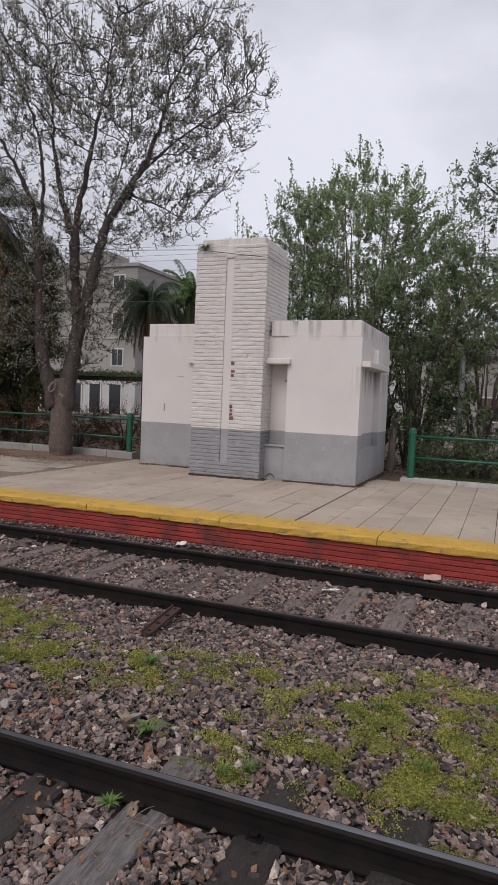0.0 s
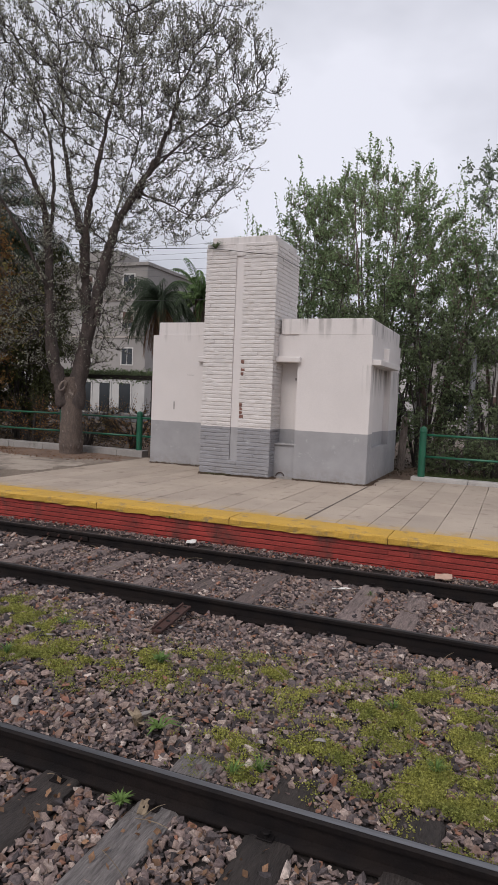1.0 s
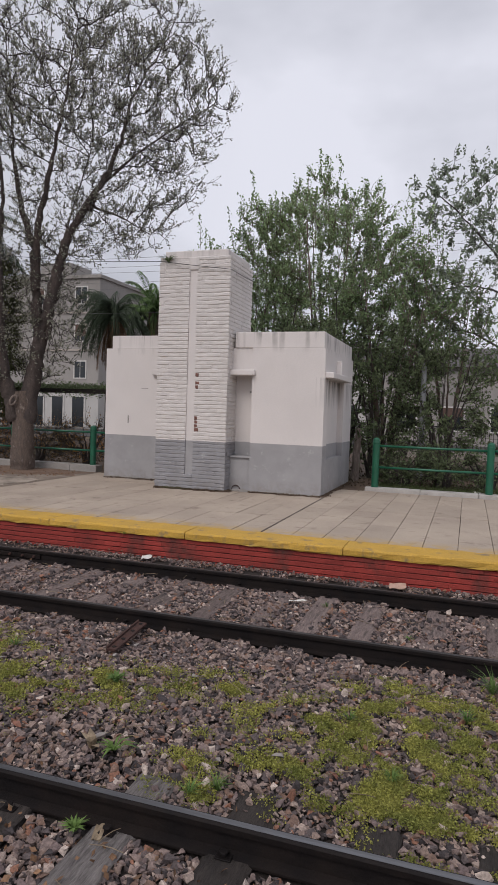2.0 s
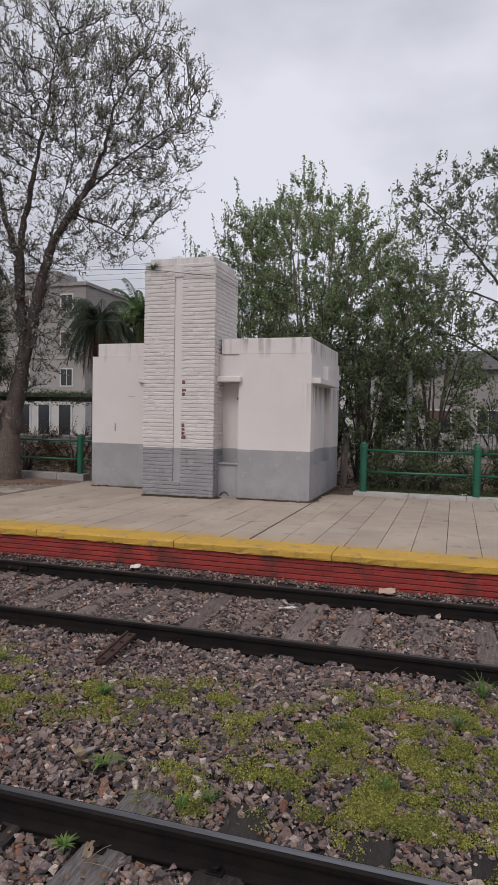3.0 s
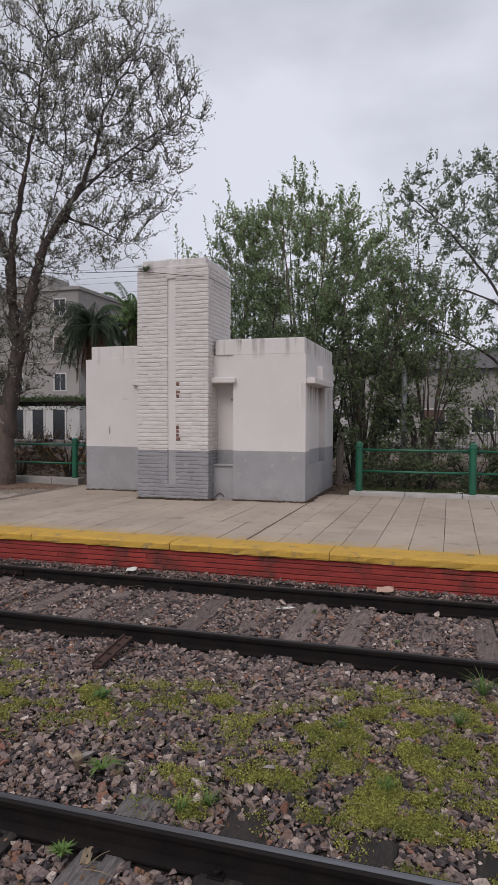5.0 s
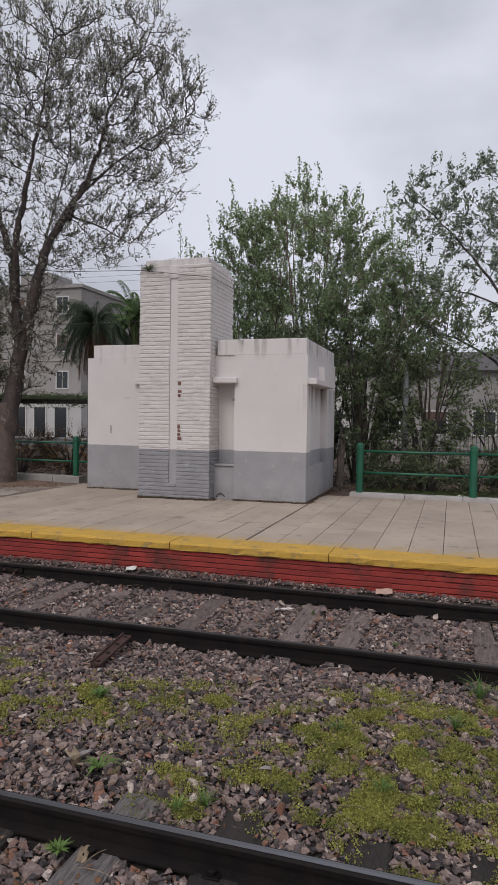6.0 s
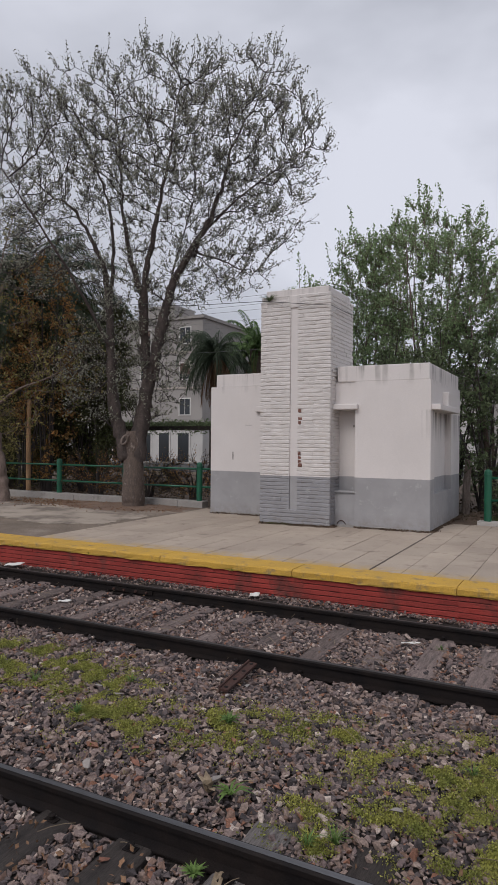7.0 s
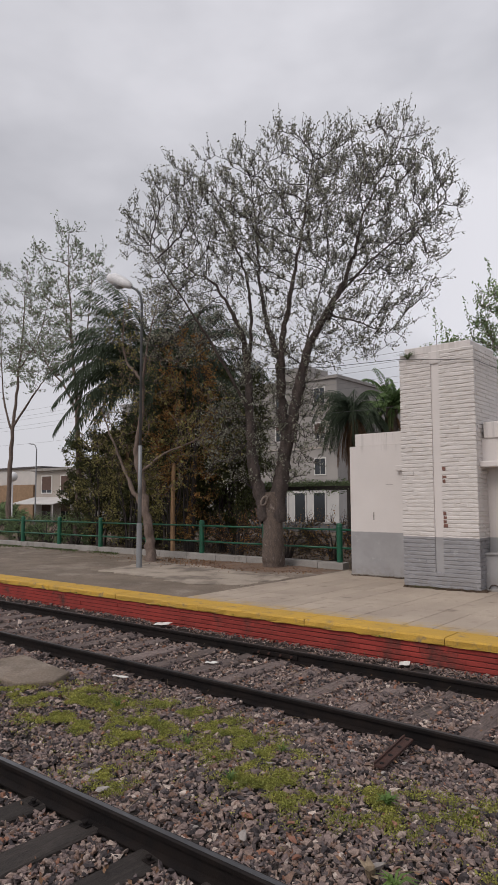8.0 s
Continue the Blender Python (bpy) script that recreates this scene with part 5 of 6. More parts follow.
# ---- things lying about the track ----
plate = thing("fishplate", "rusty iron fishplate with bolt holes lying in the ballast", "rail plate")
plate.matrix_basis = pose(-2.755, 5.10, -0.075, 2, 3, 5)
part("plate", Geo().box(-0.045, 0.045, -0.33, 0.33, -0.012, 0.012).box(-0.045, -0.03, -0.33, 0.33, 0.0121, 0.03), M_RUST, plate, bevel=0.003)
for yy in (-0.28, -0.1, 0.1, 0.28):
    part("hole_rim", Geo().tube([(0.005, yy, 0.0115), (0.005, yy, 0.016)], [0.02, 0.018], 10), M_RAIL, plate)
tagged(part("concrete_slab", Geo().prism([(-8.4, 4.3), (-7.1, 4.25), (-6.85, 4.6), (-7.05, 4.95), (-8.3, 5.1)], -0.14, -0.055, axis=2), M_ASPH, bevel=0.02),
       "flat worn concrete slab lying beside the track", "slab")


def litter(x, y, z, w, d, material, label, turn=0, crease=0.006):
    g = Geo()
    nx, ny = 5, 4
    for k in (0, 1):
        for i in range(nx):
            for j in range(ny):
                g.v.append((w * (i / (nx - 1) - 0.5), d * (j / (ny - 1) - 0.5), crease * math.sin(i * 1.9 + j) - 0.004 * k))
    for i in range(nx - 1):
        for j in range(ny - 1):
            a = i * ny + j
            g.f += [(a, a + ny, a + ny + 1, a + 1), (a + 1 + nx * ny, a + ny + 1 + nx * ny, a + ny + nx * ny, a + nx * ny)]
    ob = part("litter", g, material)
    ob.matrix_basis = pose(x, y, z, 8, -5, turn)
    return tagged(ob, label, "litter")


litter(-3.93, 7.73, -0.02, 0.13, 0.13, M_PAPER, "crumpled white paper below the platform", 20)
litter(-0.68, 7.74, -0.03, 0.19, 0.16, M_CARD, "flat piece of pinkish cardboard below the platform", 5)
litter(-8.3, 7.7, -0.02, 0.30, 0.14, M_PAPER, "torn white paper below the platform", 10)
litter(-1.66, 6.9, -0.10, 0.20, 0.03, M_PAPER, "white plastic strip between the rails", 12)
litter(-6.45, 5.25, -0.08, 0.30, 0.04, M_PAPER, "white stick of litter by the rail", -4)
litter(-6.1, 6.5, -0.10, 0.18, 0.06, M_PAPER, "white scrap between the rails", 12)
litter(-1.60, 2.74, -0.125, 0.05, 0.10, M_STRAW, "pale scrap of bark beside the near rail", 15)
litter(0.2, 15.0, 0.33, 0.25, 0.15, M_PAPER, "white paper in the grass behind the railing", 15)


def stone_mesh(seed, flat=0.65):
    """An angular broken stone of about a dozen flats."""
    r = np.random.default_rng(seed)
    bm = bmesh.new()
    d = r.normal(size=(9, 3))
    d /= np.linalg.norm(d, axis=1)[:, None]
    for p in d * np.array([1.15, 0.8, flat]) * r.uniform(0.9, 1.1, (9, 1)):
        bm.verts.new(p)
    out = bmesh.ops.convex_hull(bm, input=bm.verts)
    loose = [e for e in out["geom_interior"] + out["geom_unused"] if isinstance(e, bmesh.types.BMVert)]
    bmesh.ops.delete(bm, geom=list(set(loose)), context="VERTS")
    me = bpy.data.meshes.new("stone")
    bm.to_mesh(me)
    bm.free()
    return me


pale = [stone_mesh(300 + i, 0.5) for i in range(4)]
for i, (x, y, s) in enumerate(((-3.45, 4.3, 0.055), (-3.255, 3.2, 0.05), (-2.655, 4.72, 0.045), (-4.93, 3.08, 0.07), (-2.06, 3.5, 0.085), (-3.72, 4.36, 0.05), (-2.3, 4.9, 0.05),
                                (-1.9, 4.6, 0.05), (-4.5, 3.35, 0.09), (-4.2, 3.2, 0.08), (-2.9, 3.3, 0.085), (-0.96, 3.7, 0.06), (-2.62, 5.02, 0.06), (-5.2, 5.3, 0.07),
                                (-1.3, 3.55, 0.045), (-3.1, 5.0, 0.05))):
    ob = part("stone", pale[i % 4].copy(), M_STONEP)
    ob.matrix_basis = pose(x, y, float(bed_height(np.array(x), np.array(y))) + 0.03 + s * 0.2, 10 * math.sin(i), 9 * math.cos(3 * i), 50 * i) @ Matrix.Diagonal((s * 0.68, s * 0.68, s * 0.45, 1))
    tagged(ob, "pale angular stone lying on the ballast", "stone", "pale stones on the ballast")
for i, (x, y, s) in enumerate(((-2.62, 3.45, 0.06), (-2.5, 3.3, 0.05), (-0.62, 3.62, 0.06), (-0.3, 4.75, 0.05), (-2.75, 3.6, 0.05), (-3.9, 4.1, 0.05), (-2.2, 2.6, 0.05), (-0.4, 3.95, 0.05))):
    ob = part("brick_shard", pale[(i + 1) % 4].copy(), M_STONER)
    ob.data.materials.clear()
    ob.data.materials.append(M_STONER)
    ob.matrix_basis = pose(x, y, float(bed_height(np.array(x), np.array(y))) + 0.03 + s * 0.2, 12 * math.sin(i), 9 * math.cos(2 * i), 70 * i) @ Matrix.Diagonal((s * 0.68, s * 0.68, s * 0.45, 1))
    tagged(ob, "reddish brick shard lying on the ballast", "stone", "brick shards on the ballast")

# ---- ballast ----
def scatter_stones(name, label, x0, x1, y0, y1, density, seed, material, size=(0.012, 0.031)):
    r = np.random.default_rng(seed)
    n = int((x1 - x0) * (y1 - y0) * density)
    x, y = r.uniform(x0, x1, n), r.uniform(y0, y1, n)
    keep = np.ones(n, bool)
    for yr in (RAIL_NEAR, RAIL_FRONT, RAIL_BACK):
        keep &= np.abs(y - yr) > 0.085
    for xs, lo, hi in ((np.array(far_x), 5.17, 7.76), (np.array(near_x), 0.7, 3.30)):
        near = np.min(np.abs(x[:, None] - xs[None]), 1)
        bare = np.where(y < 5.5, 0.15, 0.93 + 0.16 * np.sin(5.1 * x + 2.3 * np.sin(4 * y)) * np.sin(4.3 * y + x)) if lo > 1 else np.where((x < -1.85) & (y > 2.9), 0.12, 0.96)
        keep &= ~((near < 0.115) & (y > lo) & (y < hi) & (r.random(n) < bare))
    x, y = x[keep], y[keep]
    n = len(x)
    s = (size[0] + (size[1] - size[0]) * r.random(n) ** 1.7) * np.where(r.random(n) < 0.10, 1.5, 1.0) * np.where(y > 7.45, 0.72, 1.0)
    z = bed_height(x, y) + s * r.uniform(0.0, 0.75, n)
    # stones that lie on the far sleepers
    on = (np.min(np.abs(x[:, None] - np.array(far_x)[None]), 1) < 0.125) & (y > 5.17) & (y < 7.40)
    z = np.where(on, np.maximum(z, -0.133 + 0.3 * s), z)
    on = (np.min(np.abs(x[:, None] - np.array(near_x)[None]), 1) < 0.125) & (y > 2.9) & (y < 3.32)
    z = np.where(on, np.maximum(z, -0.133 + 0.3 * s), z)
    lib = []
    for k in range(12):
        m = stone_mesh(500 + k, 0.52 + 0.02 * k)
        co = np.empty(len(m.vertices) * 3)
        m.vertices.foreach_get("co", co)
        tri = np.array([p.vertices[:] for p in m.polygons])
        lib.append((co.reshape(-1, 3), tri))
        bpy.data.meshes.remove(m)
    which = r.integers(0, 12, n)
    vs, fs, k0 = [], [], 0
    tilt = r.normal(0, 0.45, (n, 2))
    spin = r.uniform(0, 2 * math.pi, n)
    for k, (co, tri) in enumerate(lib):
        ii = np.where(which == k)[0]
        c, q = np.cos(spin[ii])[:, None], np.sin(spin[ii])[:, None]
        p = np.broadcast_to(co, (len(ii), *co.shape)) * s[ii][:, None, None]
        px, py, pz = p[..., 0], p[..., 1], p[..., 2]
        px, py = px * c - py * q, px * q + py * c
        a, b = tilt[ii][:, :1], tilt[ii][:, 1:]
        py, pz = py * np.cos(a) - pz * np.sin(a), py * np.sin(a) + pz * np.cos(a)
        px, pz = px * np.cos(b) + pz * np.sin(b), -px * np.sin(b) + pz * np.cos(b)
        v = np.stack([px + x[ii][:, None], py + y[ii][:, None], pz + z[ii][:, None]], -1).reshape(-1, 3)
        f = (tri[None] + (np.arange(len(ii)) * len(co))[:, None, None]).reshape(-1, 3) + k0
        k0 += len(v)
        vs.append(v)
        fs.append(f)
    ob = part(name, big_mesh(name, np.concatenate(vs), np.concatenate(fs), material), material)
    return tagged(ob, label, "ballast", kind="stuff")


scatter_stones("ballast", "grey and purplish crushed stone ballast", -5.6, 1.4, 1.95, 7.93, 2100, 401, M_STONE)
scatter_stones("ballast", "grey and brown crushed stone ballast along the track", -10.5, -5.6, 2.2, 7.93, 900, 403, M_STONE, (0.014, 0.032))
scatter_stones("ballast", "grey crushed stone ballast farther along the track", -26, -10.5, 2.2, 7.93, 260, 402, M_STONE, (0.025, 0.045))
scatter_stones("ballast", "grey crushed stone ballast between the near sleepers", -10.5, 3.0, 0.5, 1.95, 260, 404, M_STONE, (0.025, 0.045))
scatter_stones("ballast", "grey crushed stone ballast at the end of the view", 1.4, 5.0, 1.95, 7.93, 260, 405, M_STONE, (0.025, 0.045))

# ---- weeds ----
PATCHES = [(-3.71, 4.4, 0.5, 0.4), (-2.95, 3.95, 0.45, 0.35), (-2.35, 4.22, 0.42, 0.38), (-1.7, 4.5, 0.5, 0.3), (-1.41, 3.6, 0.3, 0.25), (-0.95, 4.2, 0.45, 0.35),
           (-0.5, 4.25, 0.5, 0.5), (-0.2, 4.55, 0.45, 0.45), (-0.55, 3.5, 0.4, 0.3), (-0.2, 3.6, 0.4, 0.4), (0.05, 3.25, 0.4, 0.35), (0.1, 4.1, 0.5, 0.5), (-0.55, 5.0, 0.3, 0.2),
           (-1.27, 3.2, 0.3, 0.15), (-0.93, 3.55, 0.3, 0.22), (-5.05, 4.2, 0.6, 0.4), (-6.1, 4.5, 0.7, 0.4), (-5.0, 4.8, 0.6, 0.35), (-4.35, 4.7, 0.5, 0.35), (-3.45, 4.0, 0.35, 0.3),
           (-4.4, 3.3, 0.4, 0.25), (-7.6, 4.3, 0.8, 0.4), (-9.0, 4.4, 0.9, 0.4), (0.5, 4.7, 0.5, 0.6),
           (-4.6, 4.05, 0.5, 0.3), (-5.7, 3.9, 0.55, 0.3), (-6.8, 4.1, 0.6, 0.3), (-0.1, 3.45, 0.4, 0.3)]
r8 = np.random.default_rng(77)
at, at2 = [], []
for x, y, rx, ry in PATCHES:
    n = int(2500 * rx * ry / 0.16)
    q = r8.normal(0, 0.5, (n, 2)) * (rx, ry) + (x, y)
    fld = np.array([noise.noise(Vector((a * 4.2, b * 4.2, 3.0))) + 0.4 * noise.noise(Vector((a * 13, b * 13, 8.0))) for a, b in q])
    q = q[fld + r8.normal(0, 0.10, len(q)) > 0.08]
    keep = np.abs(q[:, 1] - RAIL_NEAR) > 0.1
    keep &= np.abs(q[:, 1] - RAIL_FRONT) > 0.1
    q = q[keep]
    z = bed_height(q[:, 0], q[:, 1]) + 0.035
    at.append(np.column_stack([q, z]))
at = np.concatenate(at)
reps = 6
leaf_at = np.repeat(at, reps, 0) + r8.normal(0, 1, (len(at) * reps, 3)) * (0.013, 0.013, 0.008)
leaf_at[:, 2] = np.maximum(leaf_at[:, 2], bed_height(leaf_at[:, 0], leaf_at[:, 1]) + 0.005)
tagged(part("ground_weed", leaf_cloud("ground_weed", leaf_at, r8, 0.0135, M_MOSS, longish=1.5), M_MOSS), "low yellow-green weed creeping over the ballast", "weed", kind="stuff")


def tuft(x, y, z, n, length, width, material, name, label, seed, spread=0.5, cat="weed"):
    """A tuft of bent blades or leaves rising from one root."""
    r = np.random.default_rng(seed)
    g, leaves = Geo(), []
    for _ in range(n):
        a = r.random() * 2 * math.pi
        d = Vector((math.cos(a), math.sin(a), 0))
        s = Vector((-d.y, d.x, 0)) * width * r.uniform(0.6, 1.2)
        L, lean = length * r.uniform(0.5, 1.1), r.uniform(0.2, 1.0) * spread
        o = d * 0.012 * r.random()
        p1, p2 = o + d * L * 0.5 * lean + Vector((0, 0, L * 0.5)), o + d * L * (0.3 + lean) + Vector((0, 0, L * (0.95 - 0.5 * lean)))
        blade = ([o - s * 0.3, o + s * 0.3, p1 + s * 0.5, p2, p1 - s * 0.5], [(0, 1, 2, 4), (4, 2, 3)])
        if n <= 16 and width > 0.02:
            leaves.append(Geo().add(*blade))
        else:
            g.add(*blade)
    ob = new(name) if leaves else part(name, g, material)
    for one in leaves:
        part("leaf", one, material, ob)
    ob.location = (x, y, z)
    return tagged(ob, label, cat)


def bz(x, y):
    return float(bed_height(np.array(x), np.array(y)))


tuft(-1.92, 3.43, bz(-1.92, 3.43) + 0.03, 16, 0.095, 0.024, M_WEED, "broadleaf_weed", "green broad-leaved weed in the ballast", 1, 1.5)
tuft(-2.38, 4.25, bz(-2.38, 4.25) + 0.03, 40, 0.10, 0.022, M_WEED, "weed_clump", "green weed clump in the ballast", 2, 0.9)
tuft(-1.72, 2.71, -0.13, 40, 0.075, 0.017, M_WEED, "weed_clump", "green weed sprouting beside the near rail", 3, 0.9)
tuft(-2.05, 3.4, bz(-2.05, 3.4) + 0.03, 6, 0.11, 0.05, M_STRAW, "withered_leaf", "withered pale leaf on the ballast", 4, 0.9)
for i, (x, y, n, L) in enumerate(((0.28, 5.2, 60, 0.24), (0.1, 4.6, 50, 0.14), (0.45, 4.9, 60, 0.2), (-1.2, 3.3, 40, 0.11), (-1.32, 3.2, 30, 0.12), (-0.3, 3.7, 40, 0.10), (-3.5, 3.85, 40, 0.10),
                                   (-4.3, 4.2, 30, 0.12), (-3.55, 4.6, 30, 0.09), (-5.6, 4.5, 40, 0.12), (-0.65, 4.35, 35, 0.09), (-1.35, 6.9, 24, 0.09), (-0.42, 6.2, 24, 0.07))):
    tuft(x, y, bz(x, y) + 0.02, n, L, 0.007, M_WEED, "grass_tuft", "tuft of green grass in the ballast", 20 + i, 0.8)
# tufts in the platform edge and on the tower
for i, (x, y, z) in enumerate(((-10.9, EDGE - 0.02, 0.24), (-8.55, EDGE - 0.01, 0.22), (-6.9, EDGE - 0.01, 0.23), (-4.35, EDGE - 0.01, 0.22))):
    tuft(x, y, z, 14, 0.07, 0.012, M_WEED, "weed_sprig", "small weed growing from the platform edge", 50 + i, 1.2)
tuft(-5.83, TY0 - 0.005, 4.86, 90, 0.20, 0.014, M_LEAFDARK, "wall_plant", "dark tufted plant growing on the tower top", 60, 1.3, "plant")
for i, x in enumerate((-4.02, -3.0, -2.85)):
    tuft(x, RY0 + 0.06, 3.49, 14, 0.07, 0.01, M_LEAFDARK, "moss_tuft", "small dark moss tuft on the parapet", 65 + i, 1.0, "plant")

# straw, twigs and dry leaves
r5 = np.random.default_rng(55)
n = 280
p = np.column_stack([r5.uniform(-8, 1.5, n), r5.choice([2.5, 2.62, 3.6, 4.4, 5.0, 6.4, 7.6], n) + r5.normal(0, 0.22, n)])
p = np.concatenate([p, np.column_stack([r5.uniform(-2.9, 0.2, 170), 2.45 + r5.normal(0, 0.14, 170)])])
p = p[np.abs(p[:, 1] - RAIL_NEAR) > 0.12]
p = np.column_stack([p, bed_height(p[:, 0], p[:, 1]) + 0.05])
tagged(part("fallen_leaf_litter", leaf_cloud("fallen_leaf_litter", p, r5, 0.04, M_DRYLEAF, longish=1.6), M_DRYLEAF), "brown dry leaves scattered over the ballast", "leaves", kind="stuff")
tubes = Tubes()
for _ in range(170):
    x, y, a, L = r5.uniform(-7, 1.5), r5.uniform(2.2, 7.7), r5.uniform(0, 6.3), r5.uniform(0.08, 0.32)
    z = bz(x, y) + 0.055
    tubes.add(bent(np.array([x, y, z]), np.array([x + L * math.cos(a), y + L * math.sin(a), z + r5.normal(0, 0.01)]), np.array([0, 0, 0.012]), 4), [0.0022] * 4, 4)
tagged(part("straw", tubes.mesh("straw", M_STRAW), M_STRAW), "dry straw and thin twigs on the ballast", "straw", kind="stuff")

# grass verge along the far kerb
n = 2600
q = np.column_stack([r5.uniform(-24.5, -15.5, n), FENCE_Y - 0.2 - np.abs(r5.normal(0, 0.28, n)), np.full(n, PLAT + 0.02)])
q = q[np.array([noise.noise(Vector((a * 0.9, b * 2.2, 1.0))) for a, b, _ in q]) > -0.08]
tagged(part("verge_grass", leaf_cloud("verge_grass", q, r5, 0.07, M_GRASS, longish=5), M_GRASS), "thin green grass along the foot of the kerb", "grass", kind="stuff")
# grass and leaf litter behind the railing
n = 9000
q = np.column_stack([r5.uniform(-1.95, 4.5, n), FENCE_Y + 0.15 + np.abs(r5.normal(0, 0.9, n))])
q = np.column_stack([q, np.full(n, 0.33)])
tagged(part("grass", leaf_cloud("grass", q, r5, 0.11, M_GRASS, longish=7), M_GRASS), "rough green grass behind the railing", "grass", kind="stuff")
n = 7000
q = np.column_stack([r5.uniform(-26, 4, n), FENCE_Y + 0.2 + r5.random(n) * 6, np.full(n, 0.315)])
tagged(part("garden_leaf_litter", leaf_cloud("garden_leaf_litter", q, r5, 0.08, M_LITTER, longish=1.7), M_LITTER), "brown leaf litter on the garden soil", "leaves", kind="stuff")
n = 2000
q = np.column_stack([-11.4 + r5.normal(0, 2.0, n), 13.15 + r5.normal(0, 0.42, n), np.full(n, PLAT + 0.012)])
q = q[(q[:, 0] < -8.8) & (q[:, 1] < 13.9)]
tagged(part("fallen_leaves", leaf_cloud("fallen_leaves", q, r5, 0.05, M_DRYLEAF, longish=1.7), M_DRYLEAF), "brown fallen leaves round the tree foot", "leaves", kind="stuff")
v, f = sheet(-13.5, -8.0, 12.0, 13.95, 60, 24, lambda x, y: PLAT - 0.006 + 0.035 * np.clip(1 - ((x + 10.6) / 2.3) ** 2 - ((y - 13.3) / 0.95) ** 2 + 0.25 * np.sin(5 * x) * np.sin(6 * y), -0.9, 1))
tagged(part("tree_soil", big_mesh("tree_soil", v, f, M_REDSOIL, True), M_REDSOIL), "bare reddish soil round the tree foot", "soil", kind="structure")
# a dark open joint between two slabs
rc = np.random.default_rng(31)
left_edge = [(-2.572 - 0.006 * rc.random(), 8.4 + 0.1 * k) for k in range(40)]
right_edge = [(-2.556 + 0.010 * rc.random(), y) for _, y in left_edge]
part("open_joint", Geo().prism(left_edge + right_edge[::-1], PLAT - 0.01, PLAT + 0.005, axis=2), M_JOINT, platform, "dark open joint filled with dirt")
# crumbs and dirt gathered along the monument's foot
r6 = np.random.default_rng(61)
runs = []
for (xa, ya), (xb, yb), (ox, oy), n in (((TX0, TY0), (TX1, TY0), (0, -1), 1500), ((RX0, RY0), (RX1, RY0), (0, -1), 700), ((RX1, RY0), (RX1, RY1), (1, 0), 1500),
                                        ((TX1, TY0), (TX1, RY0), (1, 0), 500), ((LX0, LY0), (TX0, LY0), (0, -1), 700)):
    k = r6.random(n)
    d = np.abs(r6.normal(0, 0.028, n)) * (1 + 0.8 * np.sin(k * 23) * np.sin(k * 9 + 1)) + 0.004
    runs.append(np.column_stack([xa + (xb - xa) * k + ox * d, ya + (yb - ya) * k + oy * d, PLAT + 0.006 + 0.02 * r6.random(n) * (d < 0.03)]))
tagged(part("foot_dirt", leaf_cloud("foot_dirt", np.concatenate(runs), r6, 0.035, M_DIRT, longish=1.5), M_DIRT), "dark dirt and crumbs along the monument foot", "dirt", kind="stuff")
# low thicket behind the left railing
for i, (x, y) in enumerate(((-9.6, 15.3), (-11.4, 15.5), (-13.0, 15.2))):
    bush("shrub", "low bare brownish shrub behind the railing", x, y, 1.25, 1.0, 140 + i, M_LEAFORANGE, n=(30, 240, 520), leaf=0.05, per=3)

# ---- pieces: platform edge stones, bricks and slabs ----
EDGE_X = -1.36
coping_me = []
for k in range(3):
    prof = [(EDGE - 0.012, 0.232), (EDGE - 0.018, 0.245), (EDGE - 0.018, 0.305), (EDGE - 0.006, PLAT - 0.004), (EDGE + 0.012, PLAT + 0.002), (EDGE_IN, PLAT + 0.002), (EDGE_IN, 0.232)]
    g = Geo()
    n, m_ = 16, len(prof)
    rr = np.random.default_rng(600 + k)
    for i in range(n + 1):
        x = -1.042 + 2.084 * i / n
        jit = rr.normal(0, 0.004, (m_, 2))
        jit[5:] = 0
        g.v += [(x, a + jit[j][0], b + jit[j][1] * 0.8 - (0.006 * rr.random() if j == 0 else 0)) for j, (a, b) in enumerate(prof)]
    for i in range(n):
        for j in range(m_):
            a, b = i * m_ + j, i * m_ + (j + 1) % m_
            g.f.append((a, b, b + m_, a + m_))
    g.f += [tuple(range(m_))[::-1], tuple(range(n * m_, n * m_ + m_))]
    me = g.mesh("edge_stone")
    me.materials.append(M_YELLOW)
    coping_me.append(me)
x, k = EDGE_X + 2.095 * 3 + 1.0475, 0
while x > -58:
    ob = part("edge_stone", coping_me[k % 3], M_YELLOW, platform)
    ob.location = (x, 0, 0)
    x -= 2.095
    k += 1

# red bricks of the platform face
brick_me = []
for k in range(6):
    g = Geo().box(-0.1262, 0.1262, -0.03, 0.03, -0.0282, 0.0282)
    rr = np.random.default_rng(620 + k)
    g.v = [tuple(np.array(p) + rr.normal(0, 0.0025, 3)) for p in g.v]
    me = g.mesh("brick", 0.005, 1)
    me.materials.append(M_RED)
    brick_me.append(me)
rest = Geo()
rb = np.random.default_rng(640)
for row in range(6):
    z = 0.192 - 0.0665 * row
    x = 8.0 + 0.123 * (row % 2)
    while x > -45:
        dy = rb.normal(0, 0.003)
        if -8.2 < x < 1.7 and row < 5:
            ob = part("brick", brick_me[int(rb.integers(6))], M_RED, platform)
            ob.location = (x, EDGE + 0.046 + dy, z)
        else:
            rest.box(x - 0.1226, x + 0.1226, EDGE + 0.015 + dy, EDGE + 0.07, z - 0.028, z + 0.028)
        x -= 0.246
tagged(part("brick_course", rest, M_RED, platform), kind="stuff")

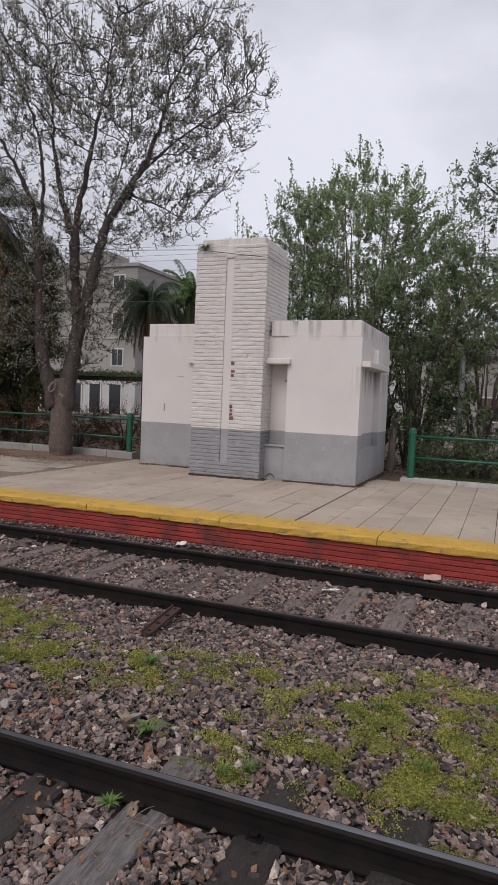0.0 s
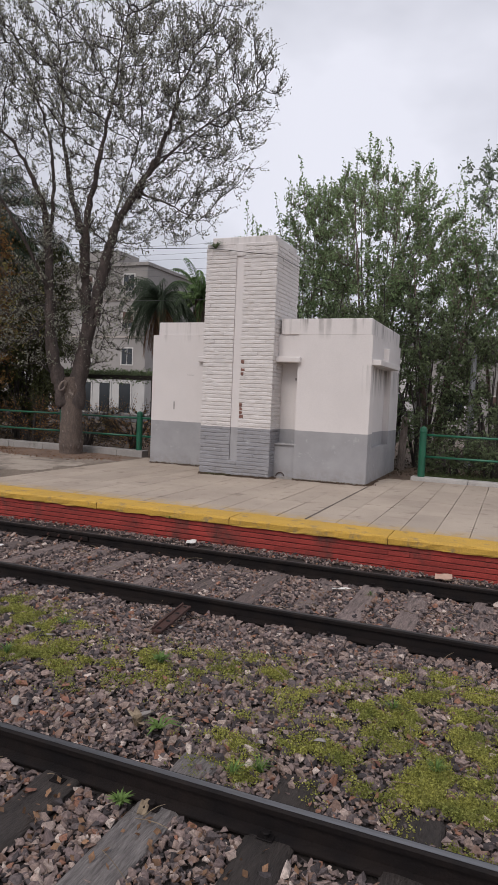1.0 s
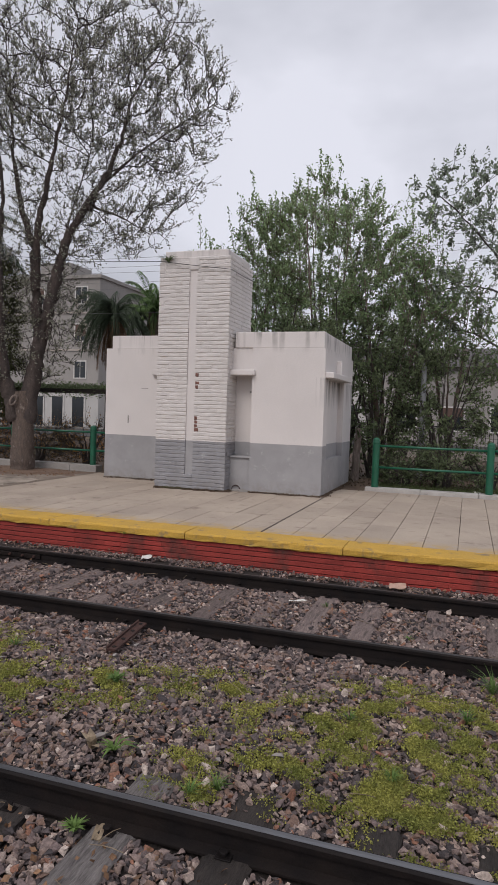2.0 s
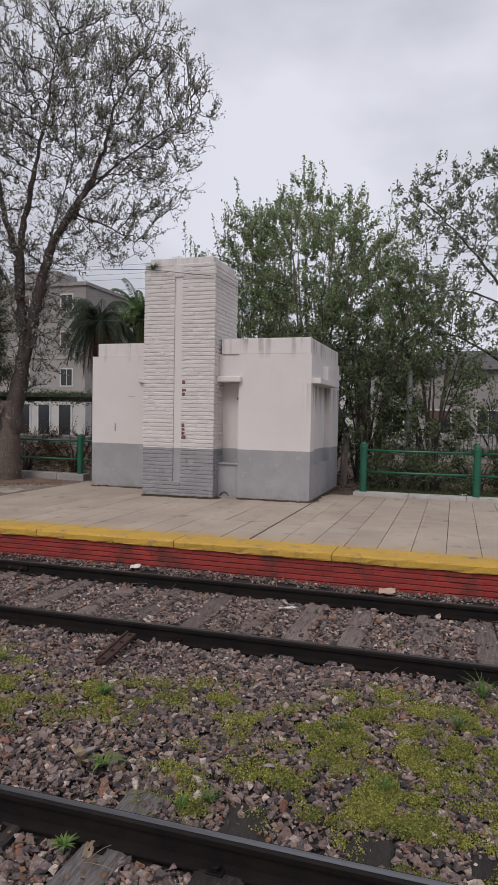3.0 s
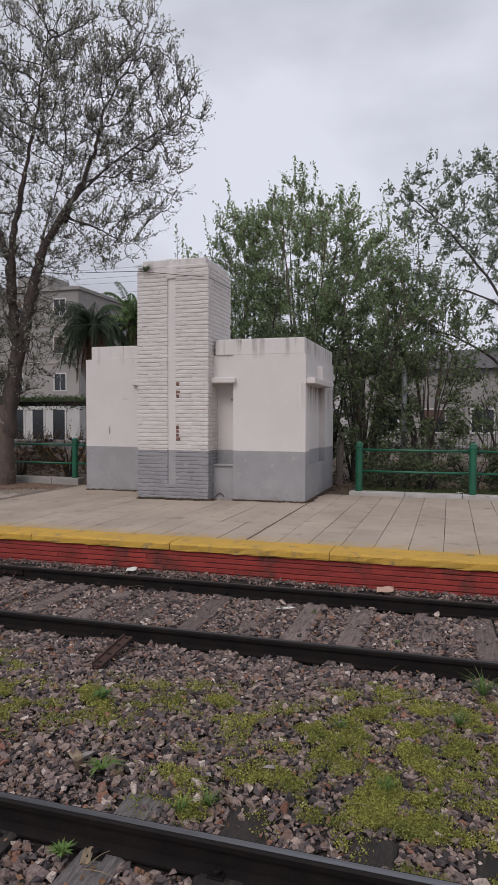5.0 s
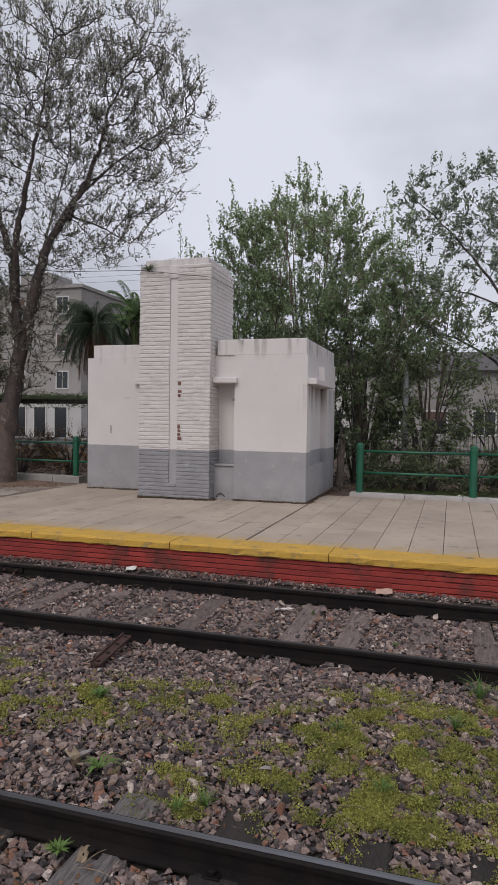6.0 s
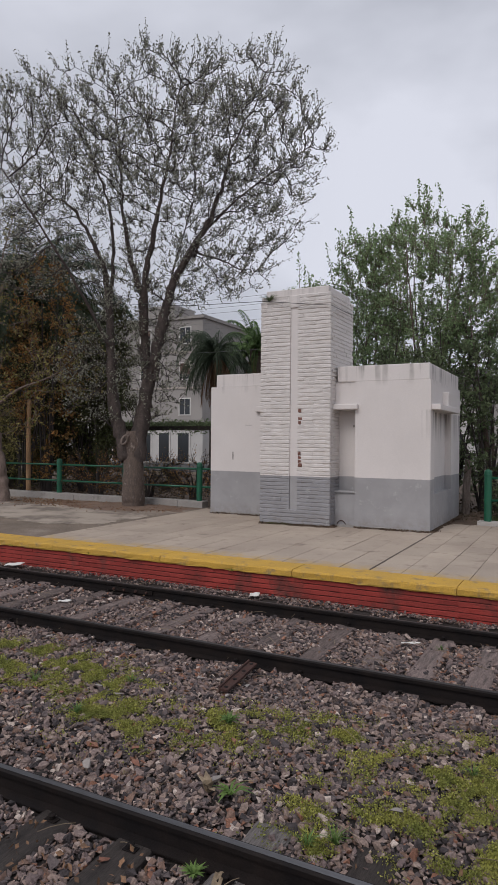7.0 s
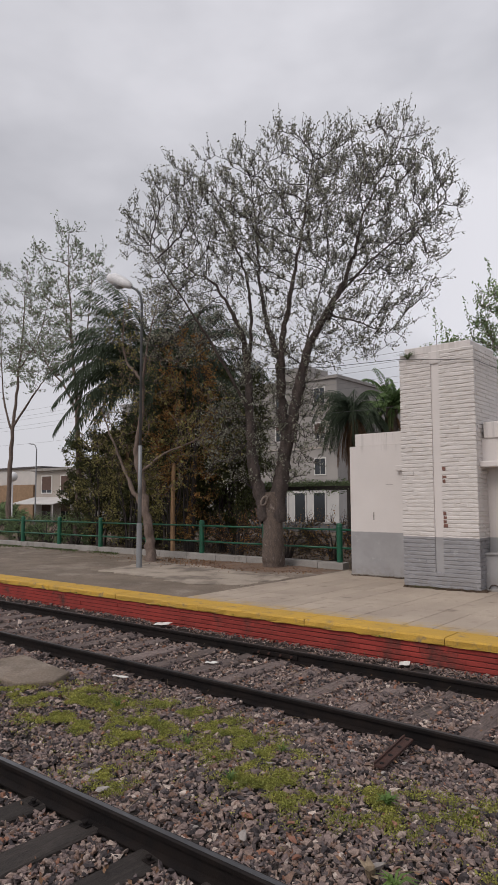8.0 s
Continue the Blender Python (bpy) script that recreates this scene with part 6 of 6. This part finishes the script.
# cement slabs
slab_me = []
ROWS = [(EDGE_IN + 0.004, 9.72), (9.726, 11.05), (11.056, 12.5), (12.506, 13.955)]
for row, (y0, y1) in enumerate(ROWS):
    for k in range(2):
        rr = np.random.default_rng(660 + row * 2 + k)
        g = Geo().box(-0.2068, 0.2068, y0, y1, PLAT - 0.05, PLAT)
        g.v = [(a + rr.normal(0, 0.0013), b, c + (rr.normal(0, 0.0015) if c > PLAT - 0.01 else 0)) for a, b, c in g.v]
        me = g.mesh("slab", 0.0035, 1)
        me.materials.append(M_TILE)
        slab_me.append(me)
for i in range(56):
    x = -0.04 + 0.21 + 0.42 * (i - 20)
    for row in range(4):
        ob = part("slab", slab_me[row * 2 + i % 2], M_TILE, platform)
        ob.location = (x, 0, rb.normal(0, 0.0012))

# rough bricks of the tower
def rough_brick(w, seed):
    rr = np.random.default_rng(seed)
    g = Geo()
    xs = np.linspace(-w / 2, w / 2, 4)
    for x in xs:
        top, bot, out = 0.0365 + rr.normal(0, 0.0042), -0.0365 + rr.normal(0, 0.0042), -0.040 + rr.normal(0, 0.0028)
        g.v += [(x, 0.03, bot), (x, out + 0.014, bot), (x, out, bot + 0.013), (x, out + rr.normal(0, 0.003), top - 0.013), (x, out + 0.016, top), (x, 0.03, top)]
    for i in range(3):
        for j in range(6):
            a, b = i * 6 + j, i * 6 + (j + 1) % 6
            g.f.append((a, b, b + 6, a + 6))
    g.f += [tuple(range(6))[::-1], tuple(range(18, 24))]
    return g


COURSE = 0.0785
front_lib = {}
side_rest = Geo()
rb = np.random.default_rng(700)
z, row = PLAT + 0.036, 0
while z < 4.965:
    for x0, x1, cap_z in ((TX0, SLOT0, 4.90), (SLOT1, TX1, 4.965)):
        if z > cap_z:
            continue
        whole = z < SLOT_Z0 - 0.03
        if whole and x0 == TX0:
            x1 = TX1
        elif whole:
            continue
        x = x0
        first = True
        while x < x1 - 0.02:
            w = 0.235 + rb.normal(0, 0.012)
            if first and row % 2:
                w *= 0.5
            first = False
            if x == SLOT1 and (1.48 < z < 1.80 or 2.36 < z < 2.52 or 2.55 < z < 2.68):
                w = 0.075 + 0.03 * rb.random()
            if x1 - (x + w) < 0.09:
                w = x1 - x
            key = round(w / 0.03)
            k = (key, int(rb.integers(3)))
            if k not in front_lib:
                me = rough_brick(key * 0.03, 710 + key * 3 + k[1]).mesh("brick")
                me.materials.append(M_BRICKW)
                front_lib[k] = me
            bare = x0 == SLOT1 and x - x0 < 0.02 and w < 0.3 and (1.48 < z < 1.80 or 2.36 < z < 2.52 or 2.55 < z < 2.68)
            if bare:
                me = rough_brick(w - 0.02, 900 + row).mesh("brick")
                me.materials.append(M_BAREBRICK)
                ob = part("brick", me, M_BAREBRICK, tower, "broken brick with bare red clay")
                ob.location = (x + w / 2, TY0 + 0.047 + rb.normal(0, 0.003), z)
            else:
                ob = part("brick", front_lib[k], M_BRICKW, tower)
                ob.location = (x + w / 2, TY0 + 0.045 + rb.normal(0, 0.0022), z + rb.normal(0, 0.0012))
                ob.scale = ((w + 0.004) / (key * 0.03), 1, 1)
            x += w
    # flank bricks
    for side in (1, -1):
        y = TY0 + 0.012 + (0.11 if row % 2 else 0.0)
        while y < TY1 - 0.05:
            w = min(0.235 + rb.normal(0, 0.012), TY1 - y)
            g = rough_brick(w + 0.002, int(rb.integers(100000)))
            xf = (TX1 - 0.045 if side > 0 else TX0 + 0.045) + rb.normal(0, 0.004)
            side_rest.add([(xf - side * b, y + w / 2 + side * a, z + c) for a, b, c in g.v], g.f)
            y += w
    z += COURSE + rb.normal(0, 0.0015)
    row += 1
tagged(part("flank_brickwork", side_rest, M_BRICKW, tower), kind="stuff")
